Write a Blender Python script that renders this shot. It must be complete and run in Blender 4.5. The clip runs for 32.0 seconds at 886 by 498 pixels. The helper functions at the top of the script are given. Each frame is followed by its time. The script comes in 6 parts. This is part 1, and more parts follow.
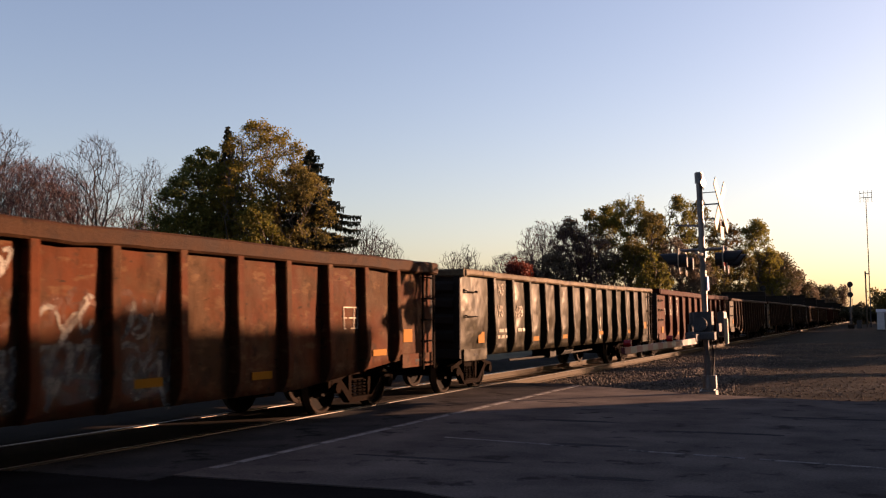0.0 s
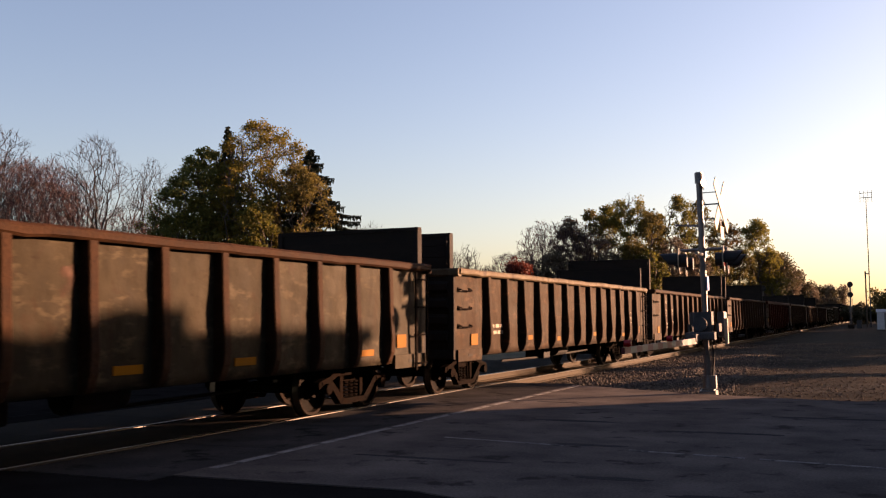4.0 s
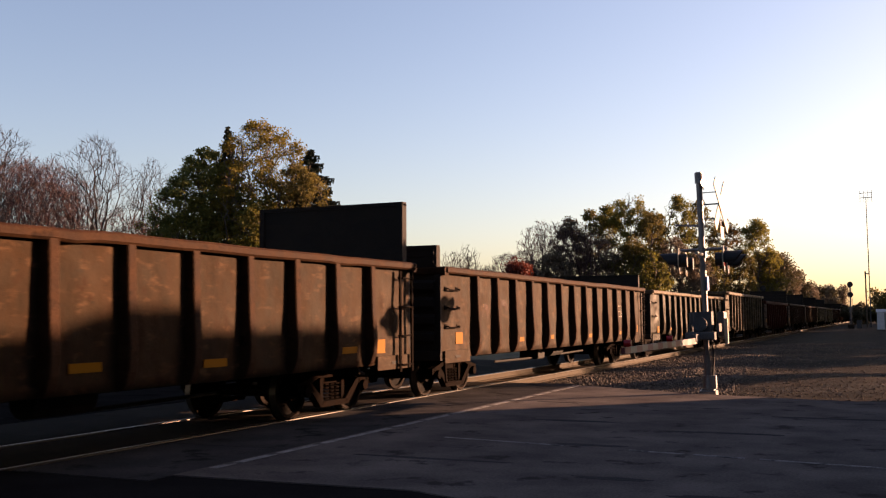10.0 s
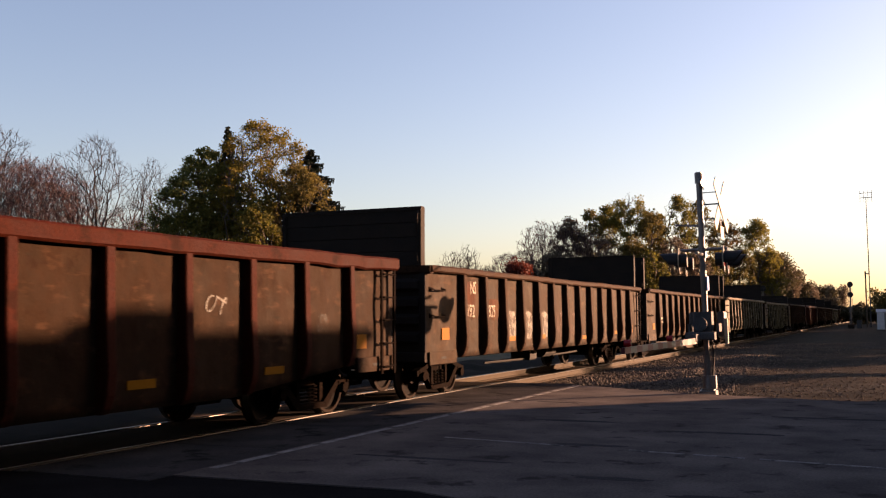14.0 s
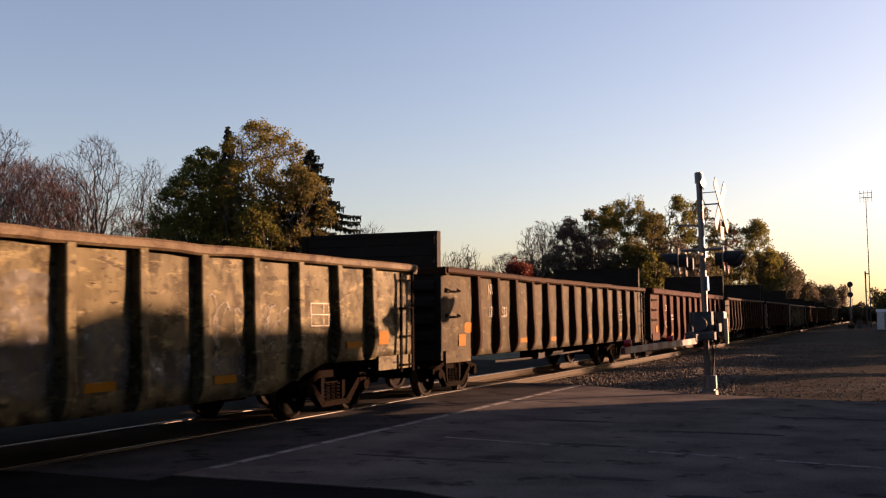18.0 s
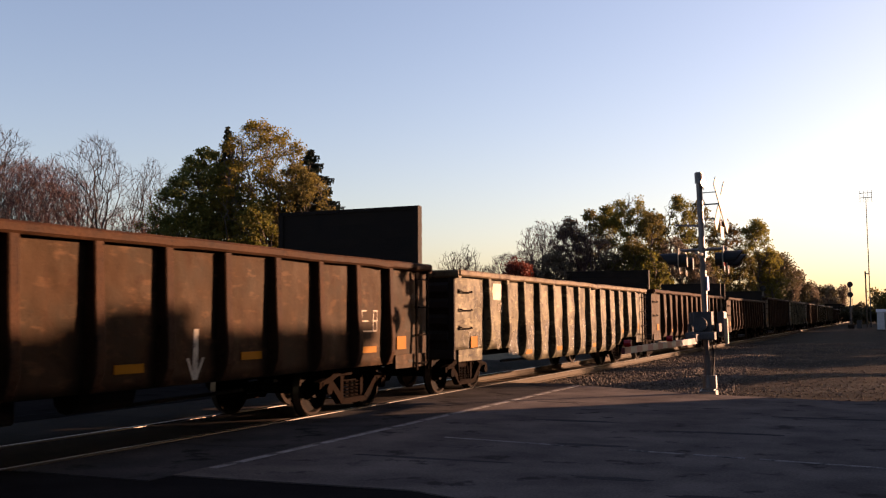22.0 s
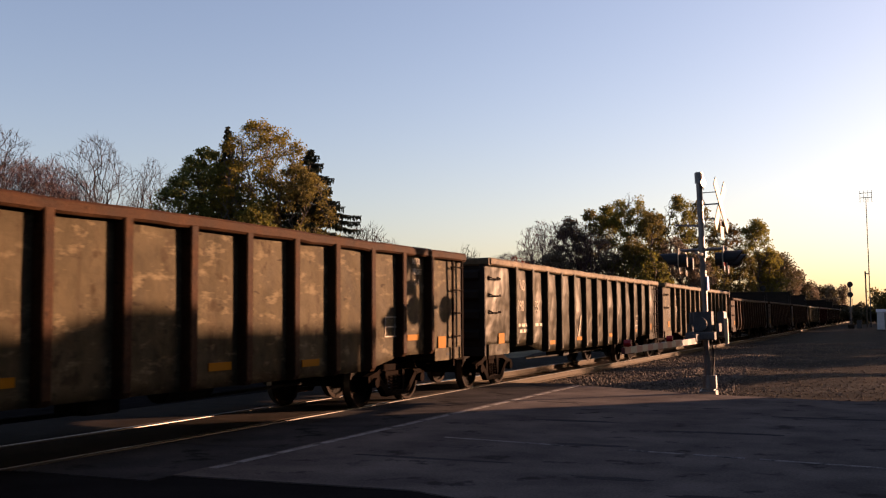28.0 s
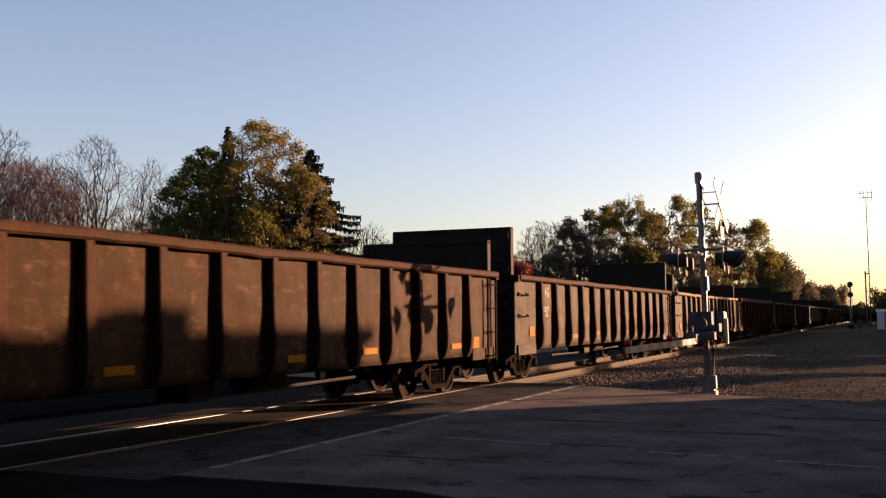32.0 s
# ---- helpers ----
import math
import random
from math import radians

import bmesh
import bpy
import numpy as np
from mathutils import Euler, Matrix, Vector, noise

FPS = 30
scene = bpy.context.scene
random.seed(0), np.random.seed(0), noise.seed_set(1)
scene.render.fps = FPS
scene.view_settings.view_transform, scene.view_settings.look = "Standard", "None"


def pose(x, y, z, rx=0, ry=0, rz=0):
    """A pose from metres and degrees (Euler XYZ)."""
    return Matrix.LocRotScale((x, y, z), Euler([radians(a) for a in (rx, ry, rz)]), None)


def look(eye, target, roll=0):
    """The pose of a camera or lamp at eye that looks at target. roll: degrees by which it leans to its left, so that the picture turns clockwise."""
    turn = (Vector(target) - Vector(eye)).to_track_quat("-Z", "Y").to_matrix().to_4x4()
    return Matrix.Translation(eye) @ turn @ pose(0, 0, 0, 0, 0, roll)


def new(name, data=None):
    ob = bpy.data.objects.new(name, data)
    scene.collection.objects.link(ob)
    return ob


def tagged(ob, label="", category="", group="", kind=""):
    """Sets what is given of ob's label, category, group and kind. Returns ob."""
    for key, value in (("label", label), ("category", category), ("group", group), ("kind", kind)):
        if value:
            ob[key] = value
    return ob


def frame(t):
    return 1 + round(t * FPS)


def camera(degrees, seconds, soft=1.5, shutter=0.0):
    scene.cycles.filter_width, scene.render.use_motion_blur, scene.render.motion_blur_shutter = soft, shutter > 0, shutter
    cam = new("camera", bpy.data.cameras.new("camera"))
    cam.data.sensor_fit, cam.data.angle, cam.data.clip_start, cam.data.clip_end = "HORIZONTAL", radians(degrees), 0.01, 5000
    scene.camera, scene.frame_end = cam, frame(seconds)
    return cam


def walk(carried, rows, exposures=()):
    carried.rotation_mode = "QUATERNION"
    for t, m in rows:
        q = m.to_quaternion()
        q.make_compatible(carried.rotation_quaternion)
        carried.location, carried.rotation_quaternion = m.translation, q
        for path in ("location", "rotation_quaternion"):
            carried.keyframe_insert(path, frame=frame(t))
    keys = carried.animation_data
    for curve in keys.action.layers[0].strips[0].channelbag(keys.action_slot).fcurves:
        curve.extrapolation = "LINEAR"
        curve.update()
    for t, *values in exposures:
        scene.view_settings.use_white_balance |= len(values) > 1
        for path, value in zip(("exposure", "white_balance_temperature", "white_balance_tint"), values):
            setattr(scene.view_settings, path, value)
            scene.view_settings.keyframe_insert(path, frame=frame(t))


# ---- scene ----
# Camera on a tripod beside the road; the track runs along +Y, its centre at x = TRACK.
EYE = (0.0, 0.0, 1.52)
TURN, TILT, ROLL = 24.0, 3.92, 0.35
cam = camera(47.9, 32.0, soft=1.2, shutter=0.07)
VIEW = pose(*EYE, 0, 0, TURN) @ pose(0, 0, 0, 90 + TILT) @ pose(0, 0, 0, 0, 0, -ROLL)
STOPS = ((0, -0.1), (1, -0.12), (2, -0.04), (3, -0.04), (6, 0.05), (10, 0.05), (11, 0.0), (12, -0.1), (13, -0.1), (14, 0.05), (17, -0.08), (18, -0.15), (19, -0.03),
         (20, 0.03), (22, 0.02), (23, -0.15), (24, -0.02), (25, 0.02), (28, -0.1), (29, -0.15), (30, -0.12), (31, 0.0), (32, 0.0))
walk(cam, [(0, VIEW), (32, VIEW)], exposures=[(t, 2.34 + d, 7500, 32) for t, d in STOPS])

TRACK = -9.08
SPEED, SLOWING = 17.91, 0.0225        # metres a second at the start, and how much it loses each second
SUN_AZ, SUN_EL = 43.5, 9.7          # degrees from +Y towards +X, and up

# ---- light ----
world = bpy.data.worlds.new("sky")
scene.world = world
world.use_nodes = True
wn = world.node_tree.nodes
sky = wn.new("ShaderNodeTexSky")
sky.sky_type = "NISHITA"
sky.sun_disc = False
sky.sun_elevation, sky.sun_rotation = radians(SUN_EL), radians(SUN_AZ)
sky.altitude, sky.air_density, sky.dust_density, sky.ozone_density = 200, 1.0, 1.7, 2.2
world.node_tree.links.new(sky.outputs[0], wn["Background"].inputs[0])
wn["Background"].inputs[1].default_value = 0.054

sun = new("sun", bpy.data.lights.new("sun", "SUN"))
sun.data.energy, sun.data.angle, sun.data.color = 5.0, radians(0.6), (1.0, 0.66, 0.41)
sd = Vector((math.sin(radians(SUN_AZ)) * math.cos(radians(SUN_EL)), math.cos(radians(SUN_AZ)) * math.cos(radians(SUN_EL)), math.sin(radians(SUN_EL))))
sun.matrix_world = look((30, 40, 20), Vector((30, 40, 20)) - sd)


# ---- mesh helpers ----
class Geo:
    """Vertices and faces of one mesh, gathered piece by piece."""

    def __init__(self):
        self.v, self.f = [], []

    def add(self, verts, faces):
        n = len(self.v)
        self.v += [tuple(p) for p in verts]
        self.f += [tuple(i + n for i in f) for f in faces]
        return self

    def box(self, x0, x1, y0, y1, z0, z1, c=0.0):
        """A box; c chamfers its edges along its length (the longest way)."""
        if c <= 0:
            p = [(x, y, z) for x in (x0, x1) for y in (y0, y1) for z in (z0, z1)]
            return self.add(p, [(0, 1, 3, 2), (4, 6, 7, 5), (0, 4, 5, 1), (2, 3, 7, 6), (0, 2, 6, 4), (1, 5, 7, 3)])
        d = (x1 - x0, y1 - y0, z1 - z0)
        k = d.index(max(d))
        lo, hi = (x0, y0, z0), (x1, y1, z1)
        a, b = [i for i in range(3) if i != k]
        ring = [(lo[a] + c, lo[b]), (hi[a] - c, lo[b]), (hi[a], lo[b] + c), (hi[a], hi[b] - c),
                (hi[a] - c, hi[b]), (lo[a] + c, hi[b]), (lo[a], hi[b] - c), (lo[a], lo[b] + c)]
        pts = []
        for e in (lo[k], hi[k]):
            for u, w in ring:
                q = [0, 0, 0]
                q[k], q[a], q[b] = e, u, w
                pts.append(q)
        faces = [(i, (i + 1) % 8, 8 + (i + 1) % 8, 8 + i) for i in range(8)]
        return self.add(pts, faces + [tuple(range(7, -1, -1)), tuple(range(8, 16))])

    def tube(self, path, r, n=6, r2=None):
        """A round bar along a path; r2 is the radius at its end."""
        r2 = r if r2 is None else r2
        pts = [Vector(p) for p in path]
        rings = []
        for i, p in enumerate(pts):
            d = (pts[min(i + 1, len(pts) - 1)] - pts[max(i - 1, 0)]).normalized()
            s = d.cross(Vector((0, 0, 1)))
            s = s.normalized() if s.length > 1e-3 else Vector((1, 0, 0))
            u = s.cross(d)
            q = r + (r2 - r) * i / max(1, len(pts) - 1)
            rings.append([p + (s * math.cos(a) + u * math.sin(a)) * q for a in (2 * math.pi * j / n for j in range(n))])
        base = len(self.v)
        for ring in rings:
            self.v += [tuple(p) for p in ring]
        for i in range(len(pts) - 1):
            for j in range(n):
                a, b = base + i * n + j, base + i * n + (j + 1) % n
                self.f.append((a, b, b + n, a + n))
        self.f.append(tuple(base + j for j in range(n - 1, -1, -1)))
        self.f.append(tuple(base + (len(pts) - 1) * n + j for j in range(n)))
        return self

    def disc(self, c, axis, r, t, n=20, r2=None):
        """A short cylinder centred at c along axis."""
        d = Vector(axis).normalized()
        c = Vector(c)
        return self.tube([c - d * t / 2, c + d * t / 2], r, n, r2)

    def lathe(self, profile, n=28):
        """A profile of (x, radius) turned about the x axis."""
        m = len(profile)
        base = len(self.v)
        for x, r in profile:
            self.v += [(x, r * math.cos(2 * math.pi * j / n), r * math.sin(2 * math.pi * j / n)) for j in range(n)]
        self.f += [(base + i * n + j, base + i * n + (j + 1) % n, base + (i + 1) * n + (j + 1) % n, base + (i + 1) * n + j) for i in range(m - 1) for j in range(n)]
        return self

    def prism(self, outline, k, e0, e1):
        """An outline pulled along axis k from e0 to e1; the outline gives the other two axes in order."""
        n = len(outline)
        pts = []
        for e in (e0, e1):
            for u, w in outline:
                q = [u, w]
                q.insert(k, e)
                pts.append(q)
        return self.add(pts, [(i, (i + 1) % n, n + (i + 1) % n, n + i) for i in range(n)] + [tuple(range(n - 1, -1, -1)), tuple(range(n, 2 * n))])

    def mesh(self, name, mat=None, smooth=False):
        me = bpy.data.meshes.new(name)
        me.from_pydata(self.v, [], self.f)
        if mat:
            me.materials.append(mat)
        bm = bmesh.new()
        bm.from_mesh(me)
        bmesh.ops.recalc_face_normals(bm, faces=bm.faces)
        bm.to_mesh(me)
        bm.free()
        if smooth:
            me.polygons.foreach_set("use_smooth", [True] * len(me.polygons))
        return me


def part(name, data, parent, label="", at=None):
    """One mesh object under a thing or a part."""
    ob = new(name, data)
    ob.parent = parent
    if at is not None:
        ob.matrix_basis = at
    return tagged(ob, label)


def thing(name, label, category, data=None, at=None, group="", kind=""):
    ob = new(name, data)
    if at is not None:
        ob.matrix_basis = at
    return tagged(ob, label, category, group, kind)


# ---- materials ----
def nodes_of(name):
    m = bpy.data.materials.new(name)
    m.use_nodes = True
    return m, m.node_tree.nodes, m.node_tree.links, m.node_tree.nodes["Principled BSDF"]


def surface(name, a, b, scale=4.0, rough=0.8, metal=0.0, bump=0.2, fine=40.0, spots=None, spot_scale=1.5, spot_cut=0.58, vary=0.0,
            stretch=(1, 1, 1), dent=0.0, dent_scale=1.6, rough_vary=0.15, by="Object", spec=0.15, bump_distance=0.02):
    """Two mixed colours at two scales, an optional third in patches, grain and dents as relief. vary: change from piece to piece."""
    m, n, l, p = nodes_of(name)
    tc = n.new("ShaderNodeTexCoord")
    info = n.new("ShaderNodeObjectInfo")
    off = n.new("ShaderNodeVectorMath")
    off.operation = "MULTIPLY_ADD"
    l.new(info.outputs["Random"], off.inputs[0])
    off.inputs[1].default_value = (37.0, 53.0, 19.0) if by == "Object" else (0, 0, 0)
    l.new(tc.outputs["Object"], off.inputs[2])
    mp = n.new("ShaderNodeMapping")
    mp.inputs["Scale"].default_value = stretch
    l.new(off.outputs[0], mp.inputs[0])

    def tex(s, detail, rough_=0.6, src=mp):
        t = n.new("ShaderNodeTexNoise")
        t.inputs["Scale"].default_value, t.inputs["Detail"].default_value, t.inputs["Roughness"].default_value = s, detail, rough_
        l.new(src.outputs[0], t.inputs["Vector"])
        return t

    big, small = tex(scale, 5), tex(fine, 3)
    mix = n.new("ShaderNodeMix")
    mix.data_type = "RGBA"
    mix.inputs[6].default_value, mix.inputs[7].default_value = (*a, 1), (*b, 1)
    ramp = n.new("ShaderNodeMapRange")
    ramp.inputs[1].default_value, ramp.inputs[2].default_value = 0.36, 0.66
    l.new(big.outputs[0], ramp.inputs[0])
    l.new(ramp.outputs[0], mix.inputs[0])
    col = mix.outputs[2]
    grain = n.new("ShaderNodeMix")
    grain.data_type, grain.blend_type = "RGBA", "OVERLAY"
    grain.inputs[0].default_value = 0.55
    l.new(col, grain.inputs[6])
    l.new(small.outputs[0], grain.inputs[7])
    col = grain.outputs[2]
    if spots:
        st = tex(spot_scale, 6, 0.65)
        sr = n.new("ShaderNodeMapRange")
        sr.inputs[1].default_value, sr.inputs[2].default_value = spot_cut, spot_cut + 0.07
        l.new(st.outputs[0], sr.inputs[0])
        sm = n.new("ShaderNodeMix")
        sm.data_type = "RGBA"
        sm.inputs[7].default_value = (*spots, 1)
        l.new(sr.outputs[0], sm.inputs[0])
        l.new(col, sm.inputs[6])
        col = sm.outputs[2]
    if vary:
        hv = n.new("ShaderNodeHueSaturation")
        vr = n.new("ShaderNodeMapRange")
        vr.inputs[3].default_value, vr.inputs[4].default_value = 1 - vary, 1 + vary
        l.new(info.outputs["Random"], vr.inputs[0])
        l.new(vr.outputs[0], hv.inputs["Value"])
        l.new(col, hv.inputs["Color"])
        col = hv.outputs[0]
    l.new(col, p.inputs["Base Color"])
    rr = n.new("ShaderNodeMapRange")
    rr.inputs[3].default_value, rr.inputs[4].default_value = max(0.05, rough - rough_vary), min(1, rough + rough_vary)
    l.new(big.outputs[0], rr.inputs[0])
    l.new(rr.outputs[0], p.inputs["Roughness"])
    p.inputs["Metallic"].default_value = metal
    p.inputs["Specular IOR Level"].default_value = spec
    bp = n.new("ShaderNodeBump")
    bp.inputs["Strength"].default_value, bp.inputs["Distance"].default_value = bump, bump_distance
    l.new(small.outputs[0], bp.inputs["Height"])
    last = bp
    if dent:
        dt = tex(dent_scale, 1.5, 0.4, off)
        db = n.new("ShaderNodeBump")
        db.inputs["Strength"].default_value, db.inputs["Distance"].default_value = dent, 0.12
        l.new(dt.outputs[0], db.inputs["Height"])
        l.new(bp.outputs[0], db.inputs["Normal"])
        last = db
    l.new(last.outputs[0], p.inputs["Normal"])
    return m


def plain(name, col, rough=0.5, metal=0.0, emit=0.0, spec=0.2):
    m, n, l, p = nodes_of(name)
    p.inputs["Base Color"].default_value = (*col, 1)
    p.inputs["Roughness"].default_value, p.inputs["Metallic"].default_value = rough, metal
    p.inputs["Specular IOR Level"].default_value = spec
    if emit:
        p.inputs["Emission Color"].default_value, p.inputs["Emission Strength"].default_value = (*col, 1), emit
    return m


def leaves(name, a, b, through_light=0.3):
    """Foliage: colour from clump to clump, some light let through."""
    m, n, l, p = nodes_of(name)
    geo = n.new("ShaderNodeNewGeometry")
    mix = n.new("ShaderNodeMix")
    mix.data_type = "RGBA"
    mix.inputs[6].default_value, mix.inputs[7].default_value = (*a, 1), (*b, 1)
    l.new(geo.outputs["Random Per Island"], mix.inputs[0])
    l.new(mix.outputs[2], p.inputs["Base Color"])
    p.inputs["Roughness"].default_value = 0.75
    p.inputs["Specular IOR Level"].default_value = 0.2
    tr = n.new("ShaderNodeBsdfTranslucent")
    l.new(mix.outputs[2], tr.inputs[0])
    sh = n.new("ShaderNodeMixShader")
    sh.inputs[0].default_value = through_light
    l.new(p.outputs[0], sh.inputs[1])
    l.new(tr.outputs[0], sh.inputs[2])
    l.new(sh.outputs[0], n["Material Output"].inputs[0])
    return m



def plate_paint(name, a, b, worn, rust, rough=0.7, dent=0.5, spec=0.12, metal=0.0, worn_cut=0.52, dents_at=2.0, grain_by=0.3, grain_at=24, dinged=0.645, tones=(0.4, 0.6)):
    """Old car paint: two tones, cloudy worn areas, long scrapes, rust blooms and dark dings."""
    m, n, l, p = nodes_of(name)
    tc, info, off = n.new("ShaderNodeTexCoord"), n.new("ShaderNodeObjectInfo"), n.new("ShaderNodeVectorMath")
    off.operation = "MULTIPLY_ADD"
    l.new(info.outputs["Random"], off.inputs[0])
    off.inputs[1].default_value = (37.0, 53.0, 19.0)
    l.new(tc.outputs["Object"], off.inputs[2])

    def field(scale, detail, stretch, lo, hi, top=1.0):
        mp, t, r = n.new("ShaderNodeMapping"), n.new("ShaderNodeTexNoise"), n.new("ShaderNodeMapRange")
        mp.inputs["Scale"].default_value = stretch
        l.new(off.outputs[0], mp.inputs[0])
        l.new(mp.outputs[0], t.inputs["Vector"])
        t.inputs["Scale"].default_value, t.inputs["Detail"].default_value, t.inputs["Roughness"].default_value = scale, detail, 0.62
        r.inputs[1].default_value, r.inputs[2].default_value, r.inputs[4].default_value = lo, hi, top
        l.new(t.outputs[0], r.inputs[0])
        return r.outputs[0], t.outputs[0]

    def blend(base, colour, factor):
        mx = n.new("ShaderNodeMix")
        mx.data_type = "RGBA"
        if isinstance(base, tuple):
            mx.inputs[6].default_value = (*base, 1)
        else:
            l.new(base, mx.inputs[6])
        mx.inputs[7].default_value = (*colour, 1)
        l.new(factor, mx.inputs[0])
        return mx.outputs[2]

    tone, big = field(2.4, 7, (1, 1, 0.8), *tones)
    clouds, _ = field(0.8, 6, (1, 1, 1.1), worn_cut - 0.06, worn_cut + 0.1, 0.85)
    scrape, _ = field(5.0, 5, (1, 0.6, 1.6), 0.55, 0.66, 0.75)
    streak, _ = field(3.2, 5, (1, 1.6, 0.22), 0.58, 0.72, 0.7)
    bloom, _ = field(4.2, 6, (1, 1, 1), 0.57, 0.66, 0.85)
    ding, _ = field(7.0, 4, (1, 0.55, 1.5), dinged, dinged + 0.05, 0.9)
    smear, _ = field(1.5, 4, (1, 1.2, 0.45), 0.56, 0.7, 0.55)
    col = blend(a, b, tone)
    col = blend(col, worn, clouds)
    col = blend(col, tuple(min(0.4, 2.1 * q) for q in worn), scrape)
    col = blend(col, tuple(0.45 * q for q in a), smear)
    col = blend(col, rust, streak)
    col = blend(col, tuple(0.8 * q for q in rust), bloom)
    col = blend(col, (0.008, 0.005, 0.0035), ding)
    l.new(col, p.inputs["Base Color"])
    rr = n.new("ShaderNodeMapRange")
    rr.inputs[3].default_value, rr.inputs[4].default_value = rough - 0.15, min(1, rough + 0.2)
    l.new(big, rr.inputs[0])
    l.new(rr.outputs[0], p.inputs["Roughness"])
    p.inputs["Metallic"].default_value, p.inputs["Specular IOR Level"].default_value = metal, spec
    p.inputs["Specular Tint"].default_value = (1.0, 0.78, 0.46, 1)
    _, grain = field(grain_at, 3, (1, 1, 1), 0, 1)
    _, dents = field(dents_at, 1.5, (1, 1, 1), 0, 1)
    g1, g2 = n.new("ShaderNodeBump"), n.new("ShaderNodeBump")
    g1.inputs["Strength"].default_value, g1.inputs["Distance"].default_value = grain_by, 0.02 if grain_at > 10 else 0.06
    g2.inputs["Strength"].default_value, g2.inputs["Distance"].default_value = dent, 0.12
    l.new(grain, g1.inputs["Height"])
    l.new(dents, g2.inputs["Height"])
    l.new(g1.outputs[0], g2.inputs["Normal"])
    l.new(g2.outputs[0], p.inputs["Normal"])
    return m


def sprayed(name, col, dark, cover=0.5):
    """Thin paint through which the plate shows in specks and gaps."""
    m = surface(name, col, dark, 4, 0.7, 0, 0.1, 60)
    n, l = m.node_tree.nodes, m.node_tree.links
    tc, t, r, cl, mx = (n.new(k) for k in ("ShaderNodeTexCoord", "ShaderNodeTexNoise", "ShaderNodeMapRange", "ShaderNodeBsdfTransparent", "ShaderNodeMixShader"))
    t.inputs["Scale"].default_value, t.inputs["Detail"].default_value, t.inputs["Roughness"].default_value = 5.0, 8, 0.75
    l.new(tc.outputs["Object"], t.inputs["Vector"])
    r.inputs[1].default_value, r.inputs[2].default_value = 0.68 - 0.5 * cover, 0.92 - 0.5 * cover
    l.new(t.outputs[0], r.inputs[0])
    l.new(r.outputs[0], mx.inputs[0])
    l.new(cl.outputs[0], mx.inputs[1])
    l.new(n["Principled BSDF"].outputs[0], mx.inputs[2])
    l.new(mx.outputs[0], n["Material Output"].inputs[0])
    return m


PAINT = {
    "brown": plate_paint("brown_paint", (0.00865, 0.004153, 0.002147), (0.0186, 0.009039, 0.004629), (0.02077, 0.01047, 0.005371), (0.01558, 0.004816, 0.002214), 0.78, 0.5, 0.1),
    "black": plate_paint("worn_black_paint", (0.005769, 0.004617, 0.003269), (0.01526, 0.01204, 0.007693), (0.01934, 0.01526, 0.009605), (0.01415, 0.007216, 0.004326), 0.74, 0.55, 0.12),
    "tan": plate_paint("dusty_black_paint", (0.01552, 0.01199, 0.007147), (0.03206, 0.02473, 0.01439), (0.03858, 0.03021, 0.01804), (0.01704, 0.009892, 0.005901), 0.78, 0.55, 0.11),
    "gloss": plate_paint("dented_grey_paint", (0.005522, 0.004928, 0.003568), (0.01147, 0.01002, 0.006627), (0.01529, 0.01317, 0.008323), (0.01104, 0.006627, 0.003823), 0.38, 0.42, 0.056, 0.0, dents_at=2.2, grain_by=0.12, grain_at=18, dinged=0.65),
    "silver": plate_paint("peeling_silver_paint", (0.0459, 0.0405, 0.02498), (0.01283, 0.0108, 0.00702), (0.0675, 0.0594, 0.03645), (0.01688, 0.01053, 0.00648), 0.6, 0.16, 0.085, 0.0, dents_at=1.6, grain_by=0.16, grain_at=14, dinged=0.6, tones=(0.46, 0.54)),
    # Silver overspray, with golden low-angle sheen put into the base colour.
    "sheen_silver": plate_paint("silver_spray_and_sheen_paint", (0.056, 0.047, 0.026), (0.018, 0.015, 0.009), (0.07, 0.058, 0.031), (0.017, 0.011, 0.006), 0.62, 0.2, 0.09, 0.0, dents_at=1.6, grain_by=0.16, grain_at=16, dinged=0.6, tones=(0.45, 0.55)),
    "oxide": plate_paint("oxide_red_paint", (0.02693, 0.003972, 0.001603), (0.03814, 0.005907, 0.002312), (0.026, 0.007714, 0.003539), (0.01345, 0.00301, 0.001651), 0.8, 0.5, 0.08, worn_cut=0.53),
    "rust": plate_paint("rusty_orange_paint", (0.03541, 0.008697, 0.003458), (0.04832, 0.01294, 0.004985), (0.03006, 0.01589, 0.00788), (0.01931, 0.008306, 0.004577), 0.8, 0.55, 0.08, worn_cut=0.49),
    "mauve": plate_paint("faded_tan_brown_paint", (0.008603, 0.003501, 0.001801), (0.01434, 0.006241, 0.003317), (0.01606, 0.007378, 0.003978), (0.01032, 0.002741, 0.001364), 0.8, 0.5, 0.08, worn_cut=0.47),
}
CHORD = {
    "brown": surface("rusty_top_chord", (0.01639, 0.007428, 0.003599), (0.02973, 0.01385, 0.006853), 2.5, 0.7, 0, 0.4, 30, (0.01143, 0.005569, 0.003085), 4, 0.6, spec=0.03),
    "red": surface("oxide_top_chord", (0.02013, 0.003423, 0.001275), (0.02684, 0.005171, 0.00202), 2.0, 0.7, 0, 0.4, 30, (0.01343, 0.003355, 0.001382), 2, 0.58, spec=0.03),
    "pale": surface("scuffed_top_chord", (0.08393, 0.06037, 0.03478), (0.05321, 0.0358, 0.02047), 2.5, 0.6, 0, 0.4, 30, (0.03274, 0.01943, 0.01074), 3, 0.55, spec=0.05),
}
